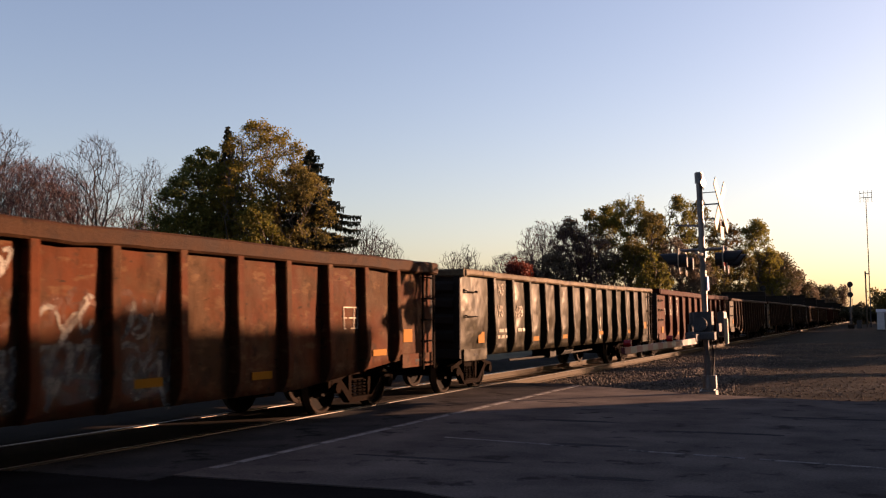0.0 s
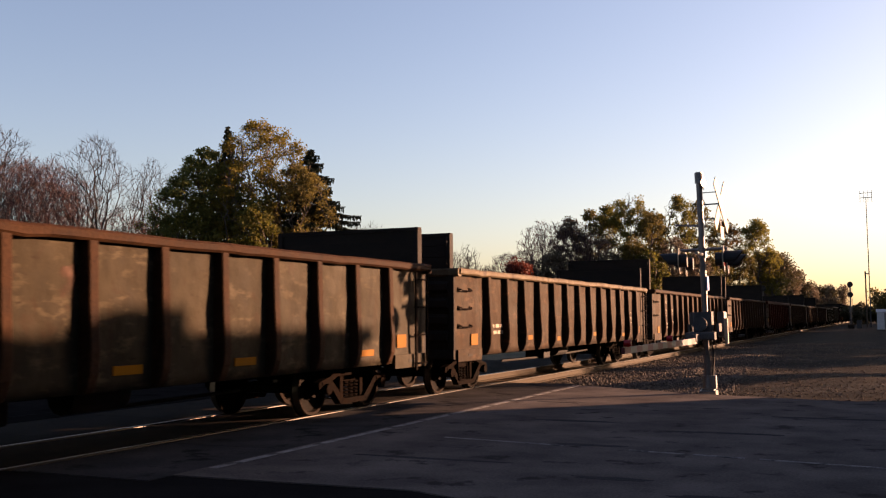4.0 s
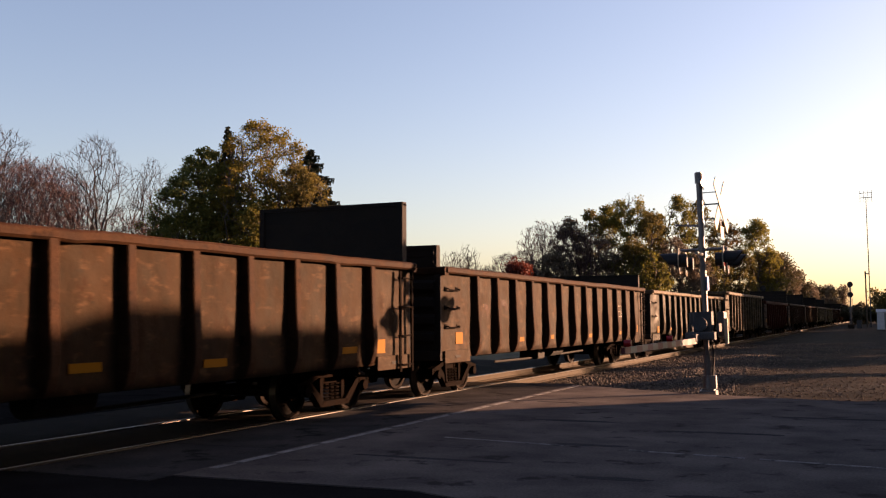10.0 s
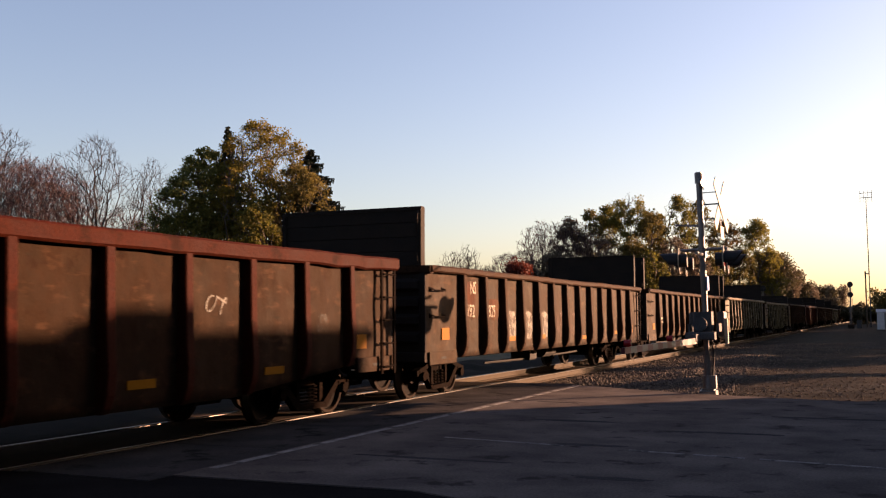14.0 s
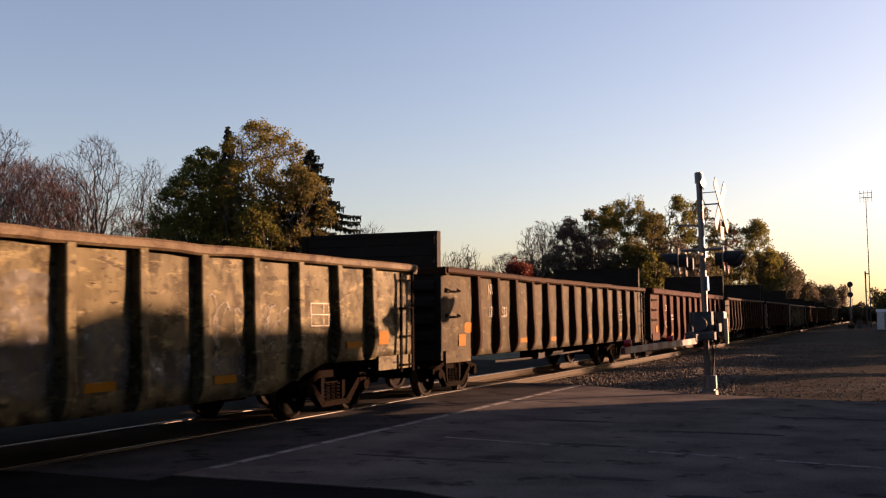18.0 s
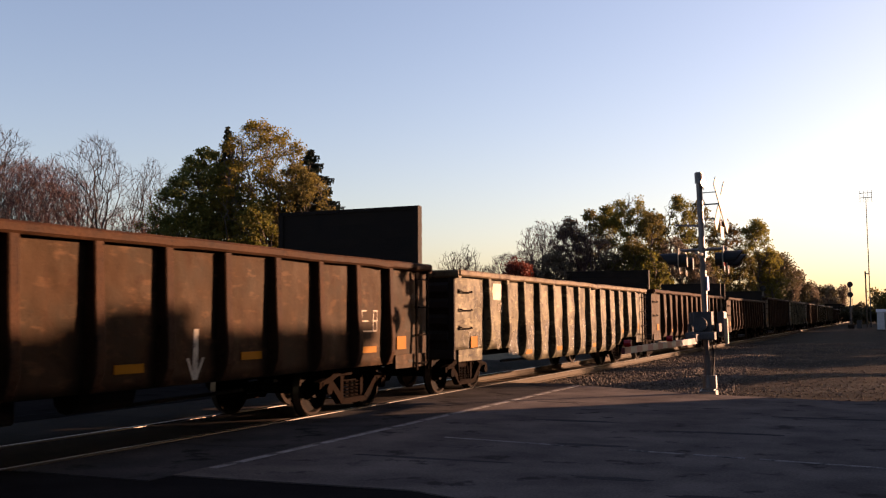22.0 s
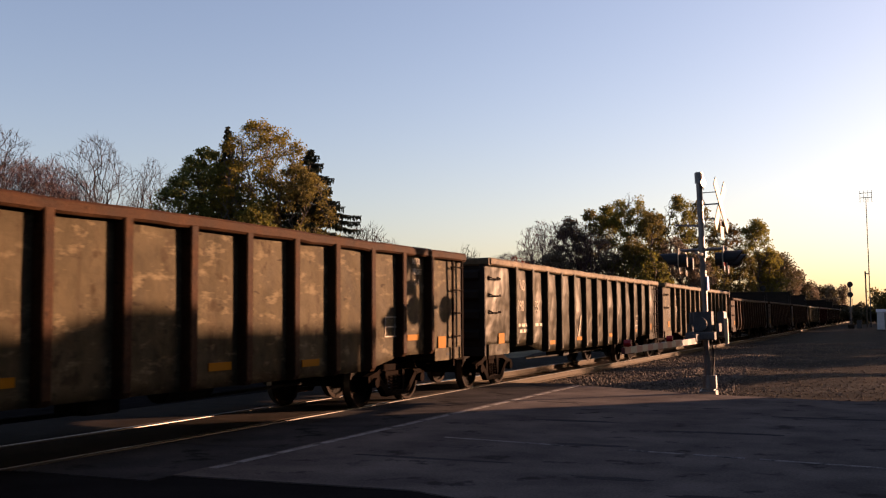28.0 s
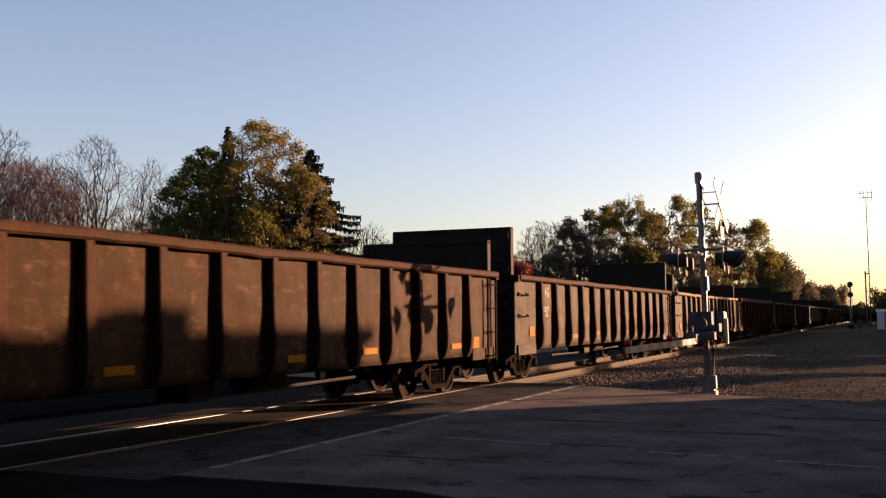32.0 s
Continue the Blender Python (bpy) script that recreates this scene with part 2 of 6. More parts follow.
# Trucks, wheel plates and underframes: shade below the cars is in these dark colours.
M_UNDER = surface("dark_car_steel", (0.006, 0.005, 0.004), (0.011, 0.0085, 0.0065), 3, 0.85, 0, 0.3, 40, spec=0.2)
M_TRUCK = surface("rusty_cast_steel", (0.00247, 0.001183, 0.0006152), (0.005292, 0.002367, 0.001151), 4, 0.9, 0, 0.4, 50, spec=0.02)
M_WHEEL = surface("rusty_wheel_rim", (0.00576, 0.003135, 0.00174), (0.01008, 0.00528, 0.0027), 5, 0.7, 0.1, 0.3, 40, spec=0.03)
M_DISH = surface("dark_wheel_plate", (0.0035, 0.0026, 0.0021), (0.006, 0.0042, 0.0032), 5, 0.85, 0, 0.3, 40, spec=0.05)
M_TREAD = plain("bright_wheel_tread", (0.12, 0.1, 0.085), 0.4, 0.9)
M_END = surface("rusty_end_sheet", (0.009, 0.0065, 0.005), (0.016, 0.011, 0.008), 1.6, 0.85, 0, 0.3, 40, spec=0.15)
M_YELLOW = plain("yellow_reflective_sheet", (0.15, 0.058, 0.001), 0.6, spec=0.04)
M_WHITE = sprayed("faded_white_lettering", (0.288, 0.252, 0.2), (0.192, 0.16, 0.124), 0.9)
M_SPRAY = sprayed("sprayed_pale_paint", (0.125, 0.112, 0.092), (0.07, 0.061, 0.05), 0.72)
M_SCUFF = sprayed("scuffed_pale_primer", (0.062, 0.054, 0.043), (0.034, 0.029, 0.023), 0.5)
M_FOIL = sprayed("silver_spray_paint", (0.119, 0.112, 0.098), (0.042, 0.0378, 0.0336), 0.55)
M_ORANGE = sprayed("sprayed_orange_paint", (0.06, 0.019, 0.006), (0.034, 0.012, 0.005), 0.52)
M_RAILTOP = plain("polished_rail_head", (0.06, 0.055, 0.048), 0.3, 1.0)
M_GLINT = plain("burnished_rail_corner", (0.015, 0.0135, 0.0115), 0.3, 1.0)
M_RAIL = surface("rusty_rail_side", (0.0238, 0.01575, 0.00735), (0.0364, 0.02415, 0.01155), 4, 0.85, 0, 0.3, 40)
M_TIE = surface("weathered_tie_wood", (0.055, 0.04, 0.029), (0.095, 0.07, 0.05), 5, 0.9, 0, 0.5, 40, vary=0.3, spec=0.03)
M_STONE = surface("ballast_stone", (0.052, 0.0432, 0.0352), (0.104, 0.0864, 0.0704), 6, 0.95, 0, 0.4, 30, by="World", spec=0.05)
# Gravel base colours are lowered to stand for shade over the lot.
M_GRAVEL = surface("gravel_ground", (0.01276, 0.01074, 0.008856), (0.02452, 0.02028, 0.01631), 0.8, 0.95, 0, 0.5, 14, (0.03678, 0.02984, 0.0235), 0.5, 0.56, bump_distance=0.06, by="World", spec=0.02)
M_GROUND = surface("dry_grass_ground", (0.07, 0.0595, 0.0315), (0.112, 0.0875, 0.049), 0.5, 0.95, 0, 0.8, 9, (0.0525, 0.049, 0.028), 0.3, 0.55, bump_distance=0.06, by="World")
M_ASPHALT = surface("worn_asphalt", (0.05907, 0.05145, 0.04876), (0.1026, 0.0893, 0.08176), 0.9, 0.95, 0, 0.5, 35, (0.03568, 0.03086, 0.02888), 1.7, 0.58, bump_distance=0.008, spec=0.0, by="World")
M_NEAR_BLACK = surface("near_black_asphalt", (0.009, 0.0083, 0.0085), (0.014, 0.013, 0.013), 0.9, 0.85, 0, 0.5, 60, bump_distance=0.012, by="World", spec=0.0)
M_PATCH = surface("darker_asphalt_patch", (0.0351, 0.03308, 0.03267), (0.0459, 0.0432, 0.04253), 1.5, 0.95, 0, 0.5, 50, bump_distance=0.008, by="World", spec=0.0)
M_LINE = surface("worn_road_paint", (0.2, 0.192, 0.187), (0.13, 0.124, 0.12), 5, 0.9, 0, 0.2, 50, (0.06, 0.057, 0.055), 3, 0.52, by="World", spec=0.0)
M_FAINT = surface("faded_road_paint", (0.161, 0.1526, 0.1498), (0.091, 0.0868, 0.0854), 5, 0.95, 0, 0.2, 50, (0.042, 0.0392, 0.0392), 4, 0.5, by="World", spec=0.05)
M_GHOST = surface("very_dim_road_paint", (0.018, 0.0168, 0.0162), (0.012, 0.01116, 0.0108), 5, 0.95, 0, 0.2, 50, (0.0084, 0.0078, 0.0075), 3, 0.5, by="World", spec=0.0)
# Road beyond the train: the shade there is put into a darker asphalt.
M_FARROAD = surface("road_asphalt_in_shade", (0.0088, 0.00784, 0.0076), (0.0144, 0.01296, 0.0124), 0.7, 0.95, 0, 0.6, 60, (0.0064, 0.00576, 0.00544), 0.9, 0.55, bump_distance=0.012, spec=0.0, by="World")
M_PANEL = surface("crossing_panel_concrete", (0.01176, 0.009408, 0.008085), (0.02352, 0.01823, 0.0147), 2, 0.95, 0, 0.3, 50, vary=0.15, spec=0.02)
# Panels by the near rail: road asphalt darkened for shade beside the train.
M_APRON = surface("asphalt_shaded_by_train", (0.02767, 0.0257, 0.0253), (0.04479, 0.04151, 0.04084), 0.9, 0.95, 0, 0.5, 35, (0.01713, 0.01581, 0.01555), 1.2, 0.56, bump_distance=0.008, spec=0.0, by="World")
M_ALU = surface("weathered_aluminium", (0.0845, 0.0845, 0.0871), (0.1235, 0.1235, 0.1235), 3, 0.42, 0.8, 0.15, 60)
# Darker copy of the mast metal: shade on the gate box is coloured in.
M_GATE = surface("darkened_grey_metal", (0.035, 0.035, 0.036), (0.06, 0.06, 0.06), 3, 0.7, 0, 0.15, 60)
M_BLACK = plain("matt_black_paint", (0.012, 0.012, 0.013), 0.6)
M_SIGN = plain("white_sign_sheet", (0.2046, 0.181, 0.132), 0.6)
# Gate arm sheets: darkened to carry the shade the arm hangs in.
M_ARM = plain("white_sheet_in_shade", (0.11, 0.104, 0.1), 0.6)
M_RED = plain("red_reflective_sheet", (0.06, 0.0077, 0.008), 0.5)
M_LENS = plain("red_lamp_glass", (0.25, 0.01, 0.01), 0.15)
M_BARK = surface("grey_bark", (0.051, 0.042, 0.0348), (0.084, 0.069, 0.057), 6, 0.95, 0, 0.6, 30)
M_BARE = surface("dark_grey_branches", (0.0143, 0.0103, 0.009282), (0.0234, 0.01659, 0.01474), 6, 0.95, 0, 0.3, 30)
M_TWIG = surface("reddish_twigs", (0.03332, 0.01907, 0.01879), (0.04706, 0.02703, 0.02706), 3, 0.95, 0, 0.2, 30)
M_WALL = surface("painted_brick_wall", (0.4, 0.35, 0.3), (0.48, 0.42, 0.36), 1.5, 0.85, 0, 0.3, 30)
M_ROOF = surface("dark_shingle_roof", (0.07, 0.06, 0.055), (0.1, 0.09, 0.08), 3, 0.9, 0, 0.4, 30)
LEAF = {
    "green": leaves("green_leaves", (0.0575, 0.0625, 0.012), (0.13, 0.1075, 0.02), 0.5),
    "yellow": leaves("yellowing_leaves", (0.135, 0.1, 0.015), (0.075, 0.0675, 0.013), 0.5),
    "olive": leaves("olive_leaves", (0.06613, 0.0575, 0.0161), (0.115, 0.09085, 0.02415), 0.45),
    "orange": leaves("orange_leaves", (0.1, 0.0525, 0.015), (0.07, 0.05, 0.015), 0.4),
    "red": leaves("red_leaves", (0.12, 0.021, 0.011), (0.075, 0.02, 0.0125)),
    "deep": leaves("dark_green_leaves", (0.05468, 0.07087, 0.01782), (0.113, 0.1114, 0.02525), 0.35),
    "russet": leaves("dry_russet_leaves", (0.0672, 0.0375, 0.0324), (0.096, 0.0525, 0.0432), 0.3),
    "needle": leaves("spruce_needles", (0.011, 0.017, 0.009), (0.0225, 0.0275, 0.014), 0.1),
    "brown": leaves("brown_leaves", (0.1125, 0.08325, 0.05625), (0.08438, 0.0675, 0.04725), 0.35),
    "dull": leaves("dull_olive_leaves", (0.0375, 0.035, 0.017), (0.055, 0.046, 0.023), 0.35),
    "lime": leaves("pale_yellow_green_leaves", (0.143, 0.1202, 0.02275), (0.078, 0.07475, 0.0169), 0.5),
}

# ---- ground, road and track ----
ROAD_DIR = -8.7                       # the road leaves the square of the track by this many degrees


def height(x, y):
    """Ground level: flat by the road, a ballast shoulder along the track, low swells in the gravel."""
    d = abs(x - TRACK)
    z = -0.09
    if y > 19 or y < 4 or x < -14:
        z += 0.07 * math.sin(0.55 * y + 0.25 * x) * math.exp(-((y - 32) / 22) ** 2) + 0.03 * math.sin(1.7 * y - 0.9 * x) * math.exp(-((y - 30) / 18) ** 2)
    if d < 2.7:
        z = -0.2
    elif d < 4.2 and y > 21:
        k = (d - 2.7) / 1.5
        z = -0.2 * (1 - k) + z * k
    if x < -15:
        z += min(0.6, (-15 - x) * 0.03)
    return z


def ground_sheet():
    xs = [-1500, -700, -300, -150, -80, -50, -35, -25, -20, -17] + [-15 + 0.5 * i for i in range(38)] + [5, 7, 10, 15, 25, 50, 100, 300, 700, 1500]
    ys = [-1500, -600, -200, -60, -20, -8, 0, 4, 8, 12, 16, 18] + [19 + 0.5 * i for i in range(63)] + [52, 56, 60, 66, 75, 90, 110, 140, 200, 300, 500, 900, 1500, 2600]
    g = Geo()
    g.v = [(x, y, height(x, y)) for y in ys for x in xs]
    w = len(xs)
    g.f = [(j * w + i, j * w + i + 1, (j + 1) * w + i + 1, (j + 1) * w + i) for j in range(len(ys) - 1) for i in range(w - 1)]
    me = g.mesh("ground", M_GROUND, True)
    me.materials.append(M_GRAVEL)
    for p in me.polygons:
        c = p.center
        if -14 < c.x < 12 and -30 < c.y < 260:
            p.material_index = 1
    thing("ground", "gravel lot and dry grass ground beside the railway", "ground", me, kind="structure")


ground_sheet()


def slab(name, outline, z0, z1, mat, label, category, kind="structure"):
    return thing(name, label, category, Geo().prism(outline, 2, z0, z1).mesh(name, mat), kind=kind)


slab("road", [(-6.45, 7.95), (-5.2, 8.0), (-3.9, 8.05), (-3.0, 7.7), (-2.2, 6.6), (-1.2, 4.0), (0.4, 1.5), (30, -2.0), (30, 17.0), (3, 18.6), (-1.4, 19.3), (-3.6, 20.0), (-6.0, 21.4), (-6.45, 21.5)], -0.3, 0.0, M_ASPHALT,
     "worn grey asphalt road leading over the railway crossing", "road")
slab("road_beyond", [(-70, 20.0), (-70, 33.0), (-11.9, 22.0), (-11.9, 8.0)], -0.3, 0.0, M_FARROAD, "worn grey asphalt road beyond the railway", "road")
# Ground on the near side of the road, much darker than its asphalt.
slab("road_apron", [(-6.45, 7.95), (-5.2, 8.0), (-3.9, 8.05), (-3.0, 7.7), (-2.2, 6.6), (-1.2, 4.0), (0.4, 1.5), (30, -2.0), (30, -40), (-14, -40), (-14, 7.55), (-11.9, 7.6), (-6.45, 7.6)], -0.3, -0.012, M_NEAR_BLACK, "near-black asphalt apron beside the road", "road")

# painted lines along the track and along the road
for name, pts in (("marking_near", [(-6.4, 8.45), (-6.3, 8.45), (-6.25, 21.45), (-6.35, 21.45)]),
                  ("marking_far", [(-12.7, 9.5), (-12.55, 9.5), (-12.55, 22.0), (-12.7, 22.0)])):
    slab(name, pts, 0.0, 0.004, M_LINE if name == "marking_near" else M_GHOST, "worn white line painted across the road at the crossing", "road marking")
for i, (a, b) in enumerate(((-5.2, -3.55), (-2.75, -2.1), (-2.0, -1.45), (-1.3, 0.9), (1.4, 8))):
    ya, yb = 11.7 - 0.152 * (a + 5.2), 11.7 - 0.152 * (b + 5.2)
    slab("marking_centre_%d" % i, [(a, ya - 0.04), (b, yb - 0.04), (b, yb + 0.04), (a, ya + 0.04)], 0.0, 0.004, M_FAINT,
         "faded white line painted along the road", "road marking")

# tar seams and patches in the asphalt
def tar(x, y, w, d, seed):
    rg = random.Random(seed)
    ring = []
    for k in range(16):
        a = 2 * math.pi * k / 16
        q = rg.uniform(0.55, 1.0)
        ring.append((x + w * q * math.cos(a), y + d * q * math.sin(a)))
    slab("tar_patch_%d" % seed, ring, 0.0, 0.003, M_PATCH, "dark tar patch in the road", "road patch")


for k, (x, y, w, d) in enumerate(((-3.3, 11.6, 0.55, 0.12), (-1.2, 8.6, 0.7, 0.13), (-2.4, 9.3, 0.5, 0.1), (-4.2, 14.2, 0.8, 0.16), (-2.0, 13.4, 0.9, 0.1), (-4.6, 9.9, 1.1, 0.07), (-0.8, 15.8, 1.2, 0.12), (-5.4, 17.2, 0.5, 0.1))):
    tar(x, y, w, d, k + 1)

# crossing surface: panels between and beside the rails, coloured dark for the train's shade
crossing = thing("crossing_surface", "concrete crossing panels between and beside the rails", "level crossing", kind="structure")
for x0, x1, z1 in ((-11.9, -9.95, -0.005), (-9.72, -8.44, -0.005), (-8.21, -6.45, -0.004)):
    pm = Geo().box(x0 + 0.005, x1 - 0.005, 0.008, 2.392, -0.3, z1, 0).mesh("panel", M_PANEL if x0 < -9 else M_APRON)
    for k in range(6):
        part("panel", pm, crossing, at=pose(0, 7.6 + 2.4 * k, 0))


def railway():
    track = thing("railway_track", "straight railway track on wooden ties and ballast", "railway track", kind="structure")
    for s in (-0.7525, 0.7525):
        g = Geo()
        prof = [(-0.07, -0.17), (0.07, -0.17), (0.07, -0.155), (0.012, -0.135), (0.012, -0.045), (0.036, -0.035), (0.036, -0.022), (0.0337, -0.008),
                (0.026, 0.002), (-0.026, 0.002), (-0.0337, -0.008), (-0.036, -0.022), (-0.036, -0.035), (-0.012, -0.045), (-0.012, -0.135), (-0.07, -0.155)]
        pts = [(TRACK + s + u, y, w) for y in (-80, 1200) for u, w in prof]
        n = len(prof)
        g.add(pts, [(i, (i + 1) % n, n + (i + 1) % n, n + i) for i in range(n)] + [tuple(range(n - 1, -1, -1)), tuple(range(n, 2 * n))])
        me = g.mesh("rail", M_RAIL)
        me.materials.append(M_RAILTOP)
        me.materials.append(M_GLINT)
        for p in me.polygons:
            if p.center.z > -0.02 and p.normal.z > 0.5 and abs(p.normal.y) < 0.5:
                p.material_index = 1
            elif p.center.z > -0.02 and p.normal.z > 0.1 and abs(p.normal.y) < 0.5:
                p.material_index = 2
        part("rail", me, track, "rusty rail with a bright polished head")
    tie = Geo().box(-1.3, 1.3, -0.115, 0.115, -0.36, -0.172, 0.02).mesh("tie", M_TIE)
    rng = random.Random(3)
    for i in range(170):
        part("tie", tie, track, at=pose(TRACK + rng.uniform(-0.05, 0.05), 22.4 + 0.55 * i, rng.uniform(-0.01, 0.005), 0, 0, rng.uniform(-1.5, 1.5)))


railway()


def stones():
    """Loose ballast on the shoulder and gravel in the lot: low-poly stones joined in one mesh."""
    rng = np.random.default_rng(5)
    ico = bmesh.new()
    bmesh.ops.create_icosphere(ico, subdivisions=1, radius=1)
    base = np.array([v.co[:] for v in ico.verts])
    faces = np.array([[v.index for v in f.verts] for f in ico.faces])
    ico.free()
    n = 26000
    x = np.concatenate([rng.uniform(-8.15, -3.2, n // 2), rng.uniform(-8.0, 3.5, n // 2)])
    y = np.concatenate([21.6 + 28 * rng.random(n // 2) ** 1.6, 20.2 + 40 * rng.random(n // 2) ** 1.5])
    keep = y > 21.6 - 0.36 * (x + 6.4)
    x, y = x[keep], y[keep]
    n = len(x)
    r = rng.uniform(0.018, 0.045, n) * np.where(x < -3 - 0.06 * (y - 20), 1.1, 0.55)
    z = np.array([height(a, b) for a, b in zip(x, y)]) + r * 0.3
    sq = rng.uniform(0.6, 1.3, (n, 1, 3))
    v = base[None] * sq * r[:, None, None] * rng.uniform(0.75, 1.2, (n, len(base), 1)) + np.stack([x, y, z], 1)[:, None, :]
    f = (faces[None] + (np.arange(n) * len(base))[:, None, None]).reshape(-1, 3)
    me = bpy.data.meshes.new("ballast_stones")
    me.from_pydata(v.reshape(-1, 3).tolist(), [], f.tolist())
    me.materials.append(M_STONE)
    thing("ballast_stones", "loose grey-brown ballast stones beside the track", "gravel", me, kind="stuff")


stones()

# ---- gondola cars ----
BULK = 1.47                            # half the width of the raised ends, which stand within the sides
HALF = 1.55                            # half the width over the side sheets
CACHE = {}


def cached(key, make):
    if key not in CACHE:
        CACHE[key] = make()
    return CACHE[key]


def bottom(kind, y, half):
    """Lower edge of the side at y."""
    e = half - abs(y)
    if kind == "straight":
        return 0.76
    if kind == "fish":
        return 0.8 - 0.27 * min(1, max(0, (e - 1.4) / 3.0))
    if kind == "tall":
        return 0.88 - 0.2 * min(1, max(0, (e - 2.6) / 1.2))
    return 0.86 - 0.34 * min(1, max(0, (e - 2.9) / 1.35))      # trapezoid


def plate(kind, top, half, ribs, seed, dents, puff=0.0):
    """How far the side plate stands out at y, z: bulged and dented between its stakes."""
    rng = random.Random(seed)
    bulge = [rng.uniform(-0.3, 1.0) + puff * rng.uniform(0.6, 1.4) for _ in range(len(ribs) + 1)]
    edges = [-half] + ribs + [half]

    def out(y, z):
        k = min(len(ribs), sum(1 for r in ribs if r < y))
        across = math.sin(math.pi * min(1, max(0, (y - edges[k]) / (edges[k + 1] - edges[k]))))
        zb = bottom(kind, y, half)
        u = min(1, max(0, (z - zb) / (top - 0.1 - zb)))
        n1 = noise.noise((y * 1.3 + seed * 7.1, z * 1.5, seed))
        n2 = noise.noise((y * 3.4 + seed * 3.3, z * 3.6, seed + 5))
        return across * math.sin(math.pi * u) * (0.03 * bulge[k] + dents * (0.05 * n1 + 0.03 * n2))
    return out


def side_mesh(kind, top, half, ribs, mat, out):
    ys = sorted(set([-half + 2 * half * i / 110 for i in range(111)] + ribs))
    nz = 12
    g = Geo()
    for y in ys:
        zb = bottom(kind, y, half)
        for j in range(nz + 1):
            z = zb + (top - 0.1 - zb) * j / nz
            g.v.append((HALF + out(y, z), y, z))
    n = len(ys)
    w = nz + 1
    g.f = [(i * w + j, (i + 1) * w + j, (i + 1) * w + j + 1, i * w + j + 1) for i in range(n - 1) for j in range(nz)]
    m = len(g.v)
    g.v += [(x - 0.03, y, z) for x, y, z in g.v]
    g.f += [tuple(m + i for i in reversed(f)) for f in g.f]
    edge = [i * w for i in range(n)]
    g.f += [(edge[i], m + edge[i], m + edge[i + 1], edge[i + 1]) for i in range(n - 1)]
    return g.mesh("side_sheet", mat, True)


def laid_on(me, out, y, z, lift):
    """A copy of a flat mark, bent to the plate on which it is painted at y, z."""
    me = me.copy()
    for v in me.vertices:
        v.co.x += HALF + out(y + v.co.y, z + v.co.z) + lift
    return me


def rib_mesh(top, zb, mat, straight):
    """A pressed side stake: deeper towards its foot and drawn in at the sill, or of one depth."""
    if straight:
        prof = [(top - 0.12, 0.14), (zb + 0.06, 0.14), (zb, 0.1)]
    else:
        prof = [(top - 0.12, 0.115), (zb + 0.9, 0.135), (zb + 0.42, 0.165), (zb + 0.2, 0.15), (zb + 0.06, 0.1), (zb, 0.05)]
    g = Geo()
    rows = []
    for z, d in prof:
        rows.append([(-0.015, -0.085, z), (d - 0.012, -0.07, z), (d, -0.054, z), (d, 0.054, z), (d - 0.012, 0.07, z), (-0.015, 0.085, z)])
    for r in rows:
        g.v += r
    for i in range(len(rows) - 1):
        for j in range(5):
            a = i * 6 + j
            g.f.append((a, a + 1, a + 7, a + 6))
    g.f += [tuple(range(6)), tuple(range(len(g.v) - 1, len(g.v) - 7, -1))]
    return g.mesh("side_stake", mat)


def chord_mesh(length, top, deep, mat, seed):
    """The top chord: a bevelled box section, bowed down a little along the car, bent and nicked by loading."""
    rg = random.Random(seed * 7 + 1)
    sag = rg.uniform(0.0, 0.035)
    c, x0, x1 = 0.028, HALF - 0.06, HALF + 0.13
    ring = [(x0, -deep + c), (x0 + c, -deep), (x1 - c, -deep), (x1, -deep + c), (x1, -c), (x1 - c, 0), (x0 + c, 0), (x0, -c)]
    g = Geo()
    n = 56
    for i in range(n + 1):
        y = -length / 2 + length * i / n
        w = 1 - (2 * y / length) ** 2
        dz = -sag * w + 0.02 * w * noise.noise((y * 0.8, seed, 3.3))
        dx = 0.035 * w * noise.noise((y * 0.45, seed, 8.1))
        nick = max(0.0, noise.noise((y * 2.1, seed * 1.7, 1.1)) - 0.25) * 0.06
        g.v += [(x + dx, y, top + dz + z - (nick if z < -deep / 2 else 0.4 * nick)) for x, z in ring]
    g.f = [(i * 8 + j, i * 8 + (j + 1) % 8, i * 8 + 8 + (j + 1) % 8, i * 8 + 8 + j) for i in range(n) for j in range(8)]
    g.f += [tuple(range(7, -1, -1)), tuple(range(n * 8, n * 8 + 8))]
    return g.mesh("top_chord", mat)


def ladder_mesh(z0, z1):
    g = Geo()
    for y in (-0.22, 0.22):
        g.box(0.07, 0.1, y - 0.03, y + 0.03, z0, z1)
    k = int((z1 - z0) / 0.34)
    for i in range(k):
        z = z0 + 0.12 + i * (z1 - z0 - 0.24) / max(1, k - 1)
        g.tube([(0.03, -0.2, z), (0.12, -0.2, z), (0.12, 0.2, z), (0.03, 0.2, z)], 0.014, 5)
    return g.mesh("ladder", M_TRUCK)


def grab_mesh():
    g = Geo()
    g.tube([(-0.01, -0.26, 0), (0.07, -0.26, 0), (0.08, -0.24, -0.02), (0.08, 0.24, -0.02), (0.07, 0.26, 0), (-0.01, 0.26, 0)], 0.014, 5)
    g.box(-0.01, 0.02, -0.31, -0.22, -0.04, 0.04).box(-0.01, 0.02, 0.22, 0.31, -0.04, 0.04)
    return g.mesh("grab_iron", M_TRUCK)


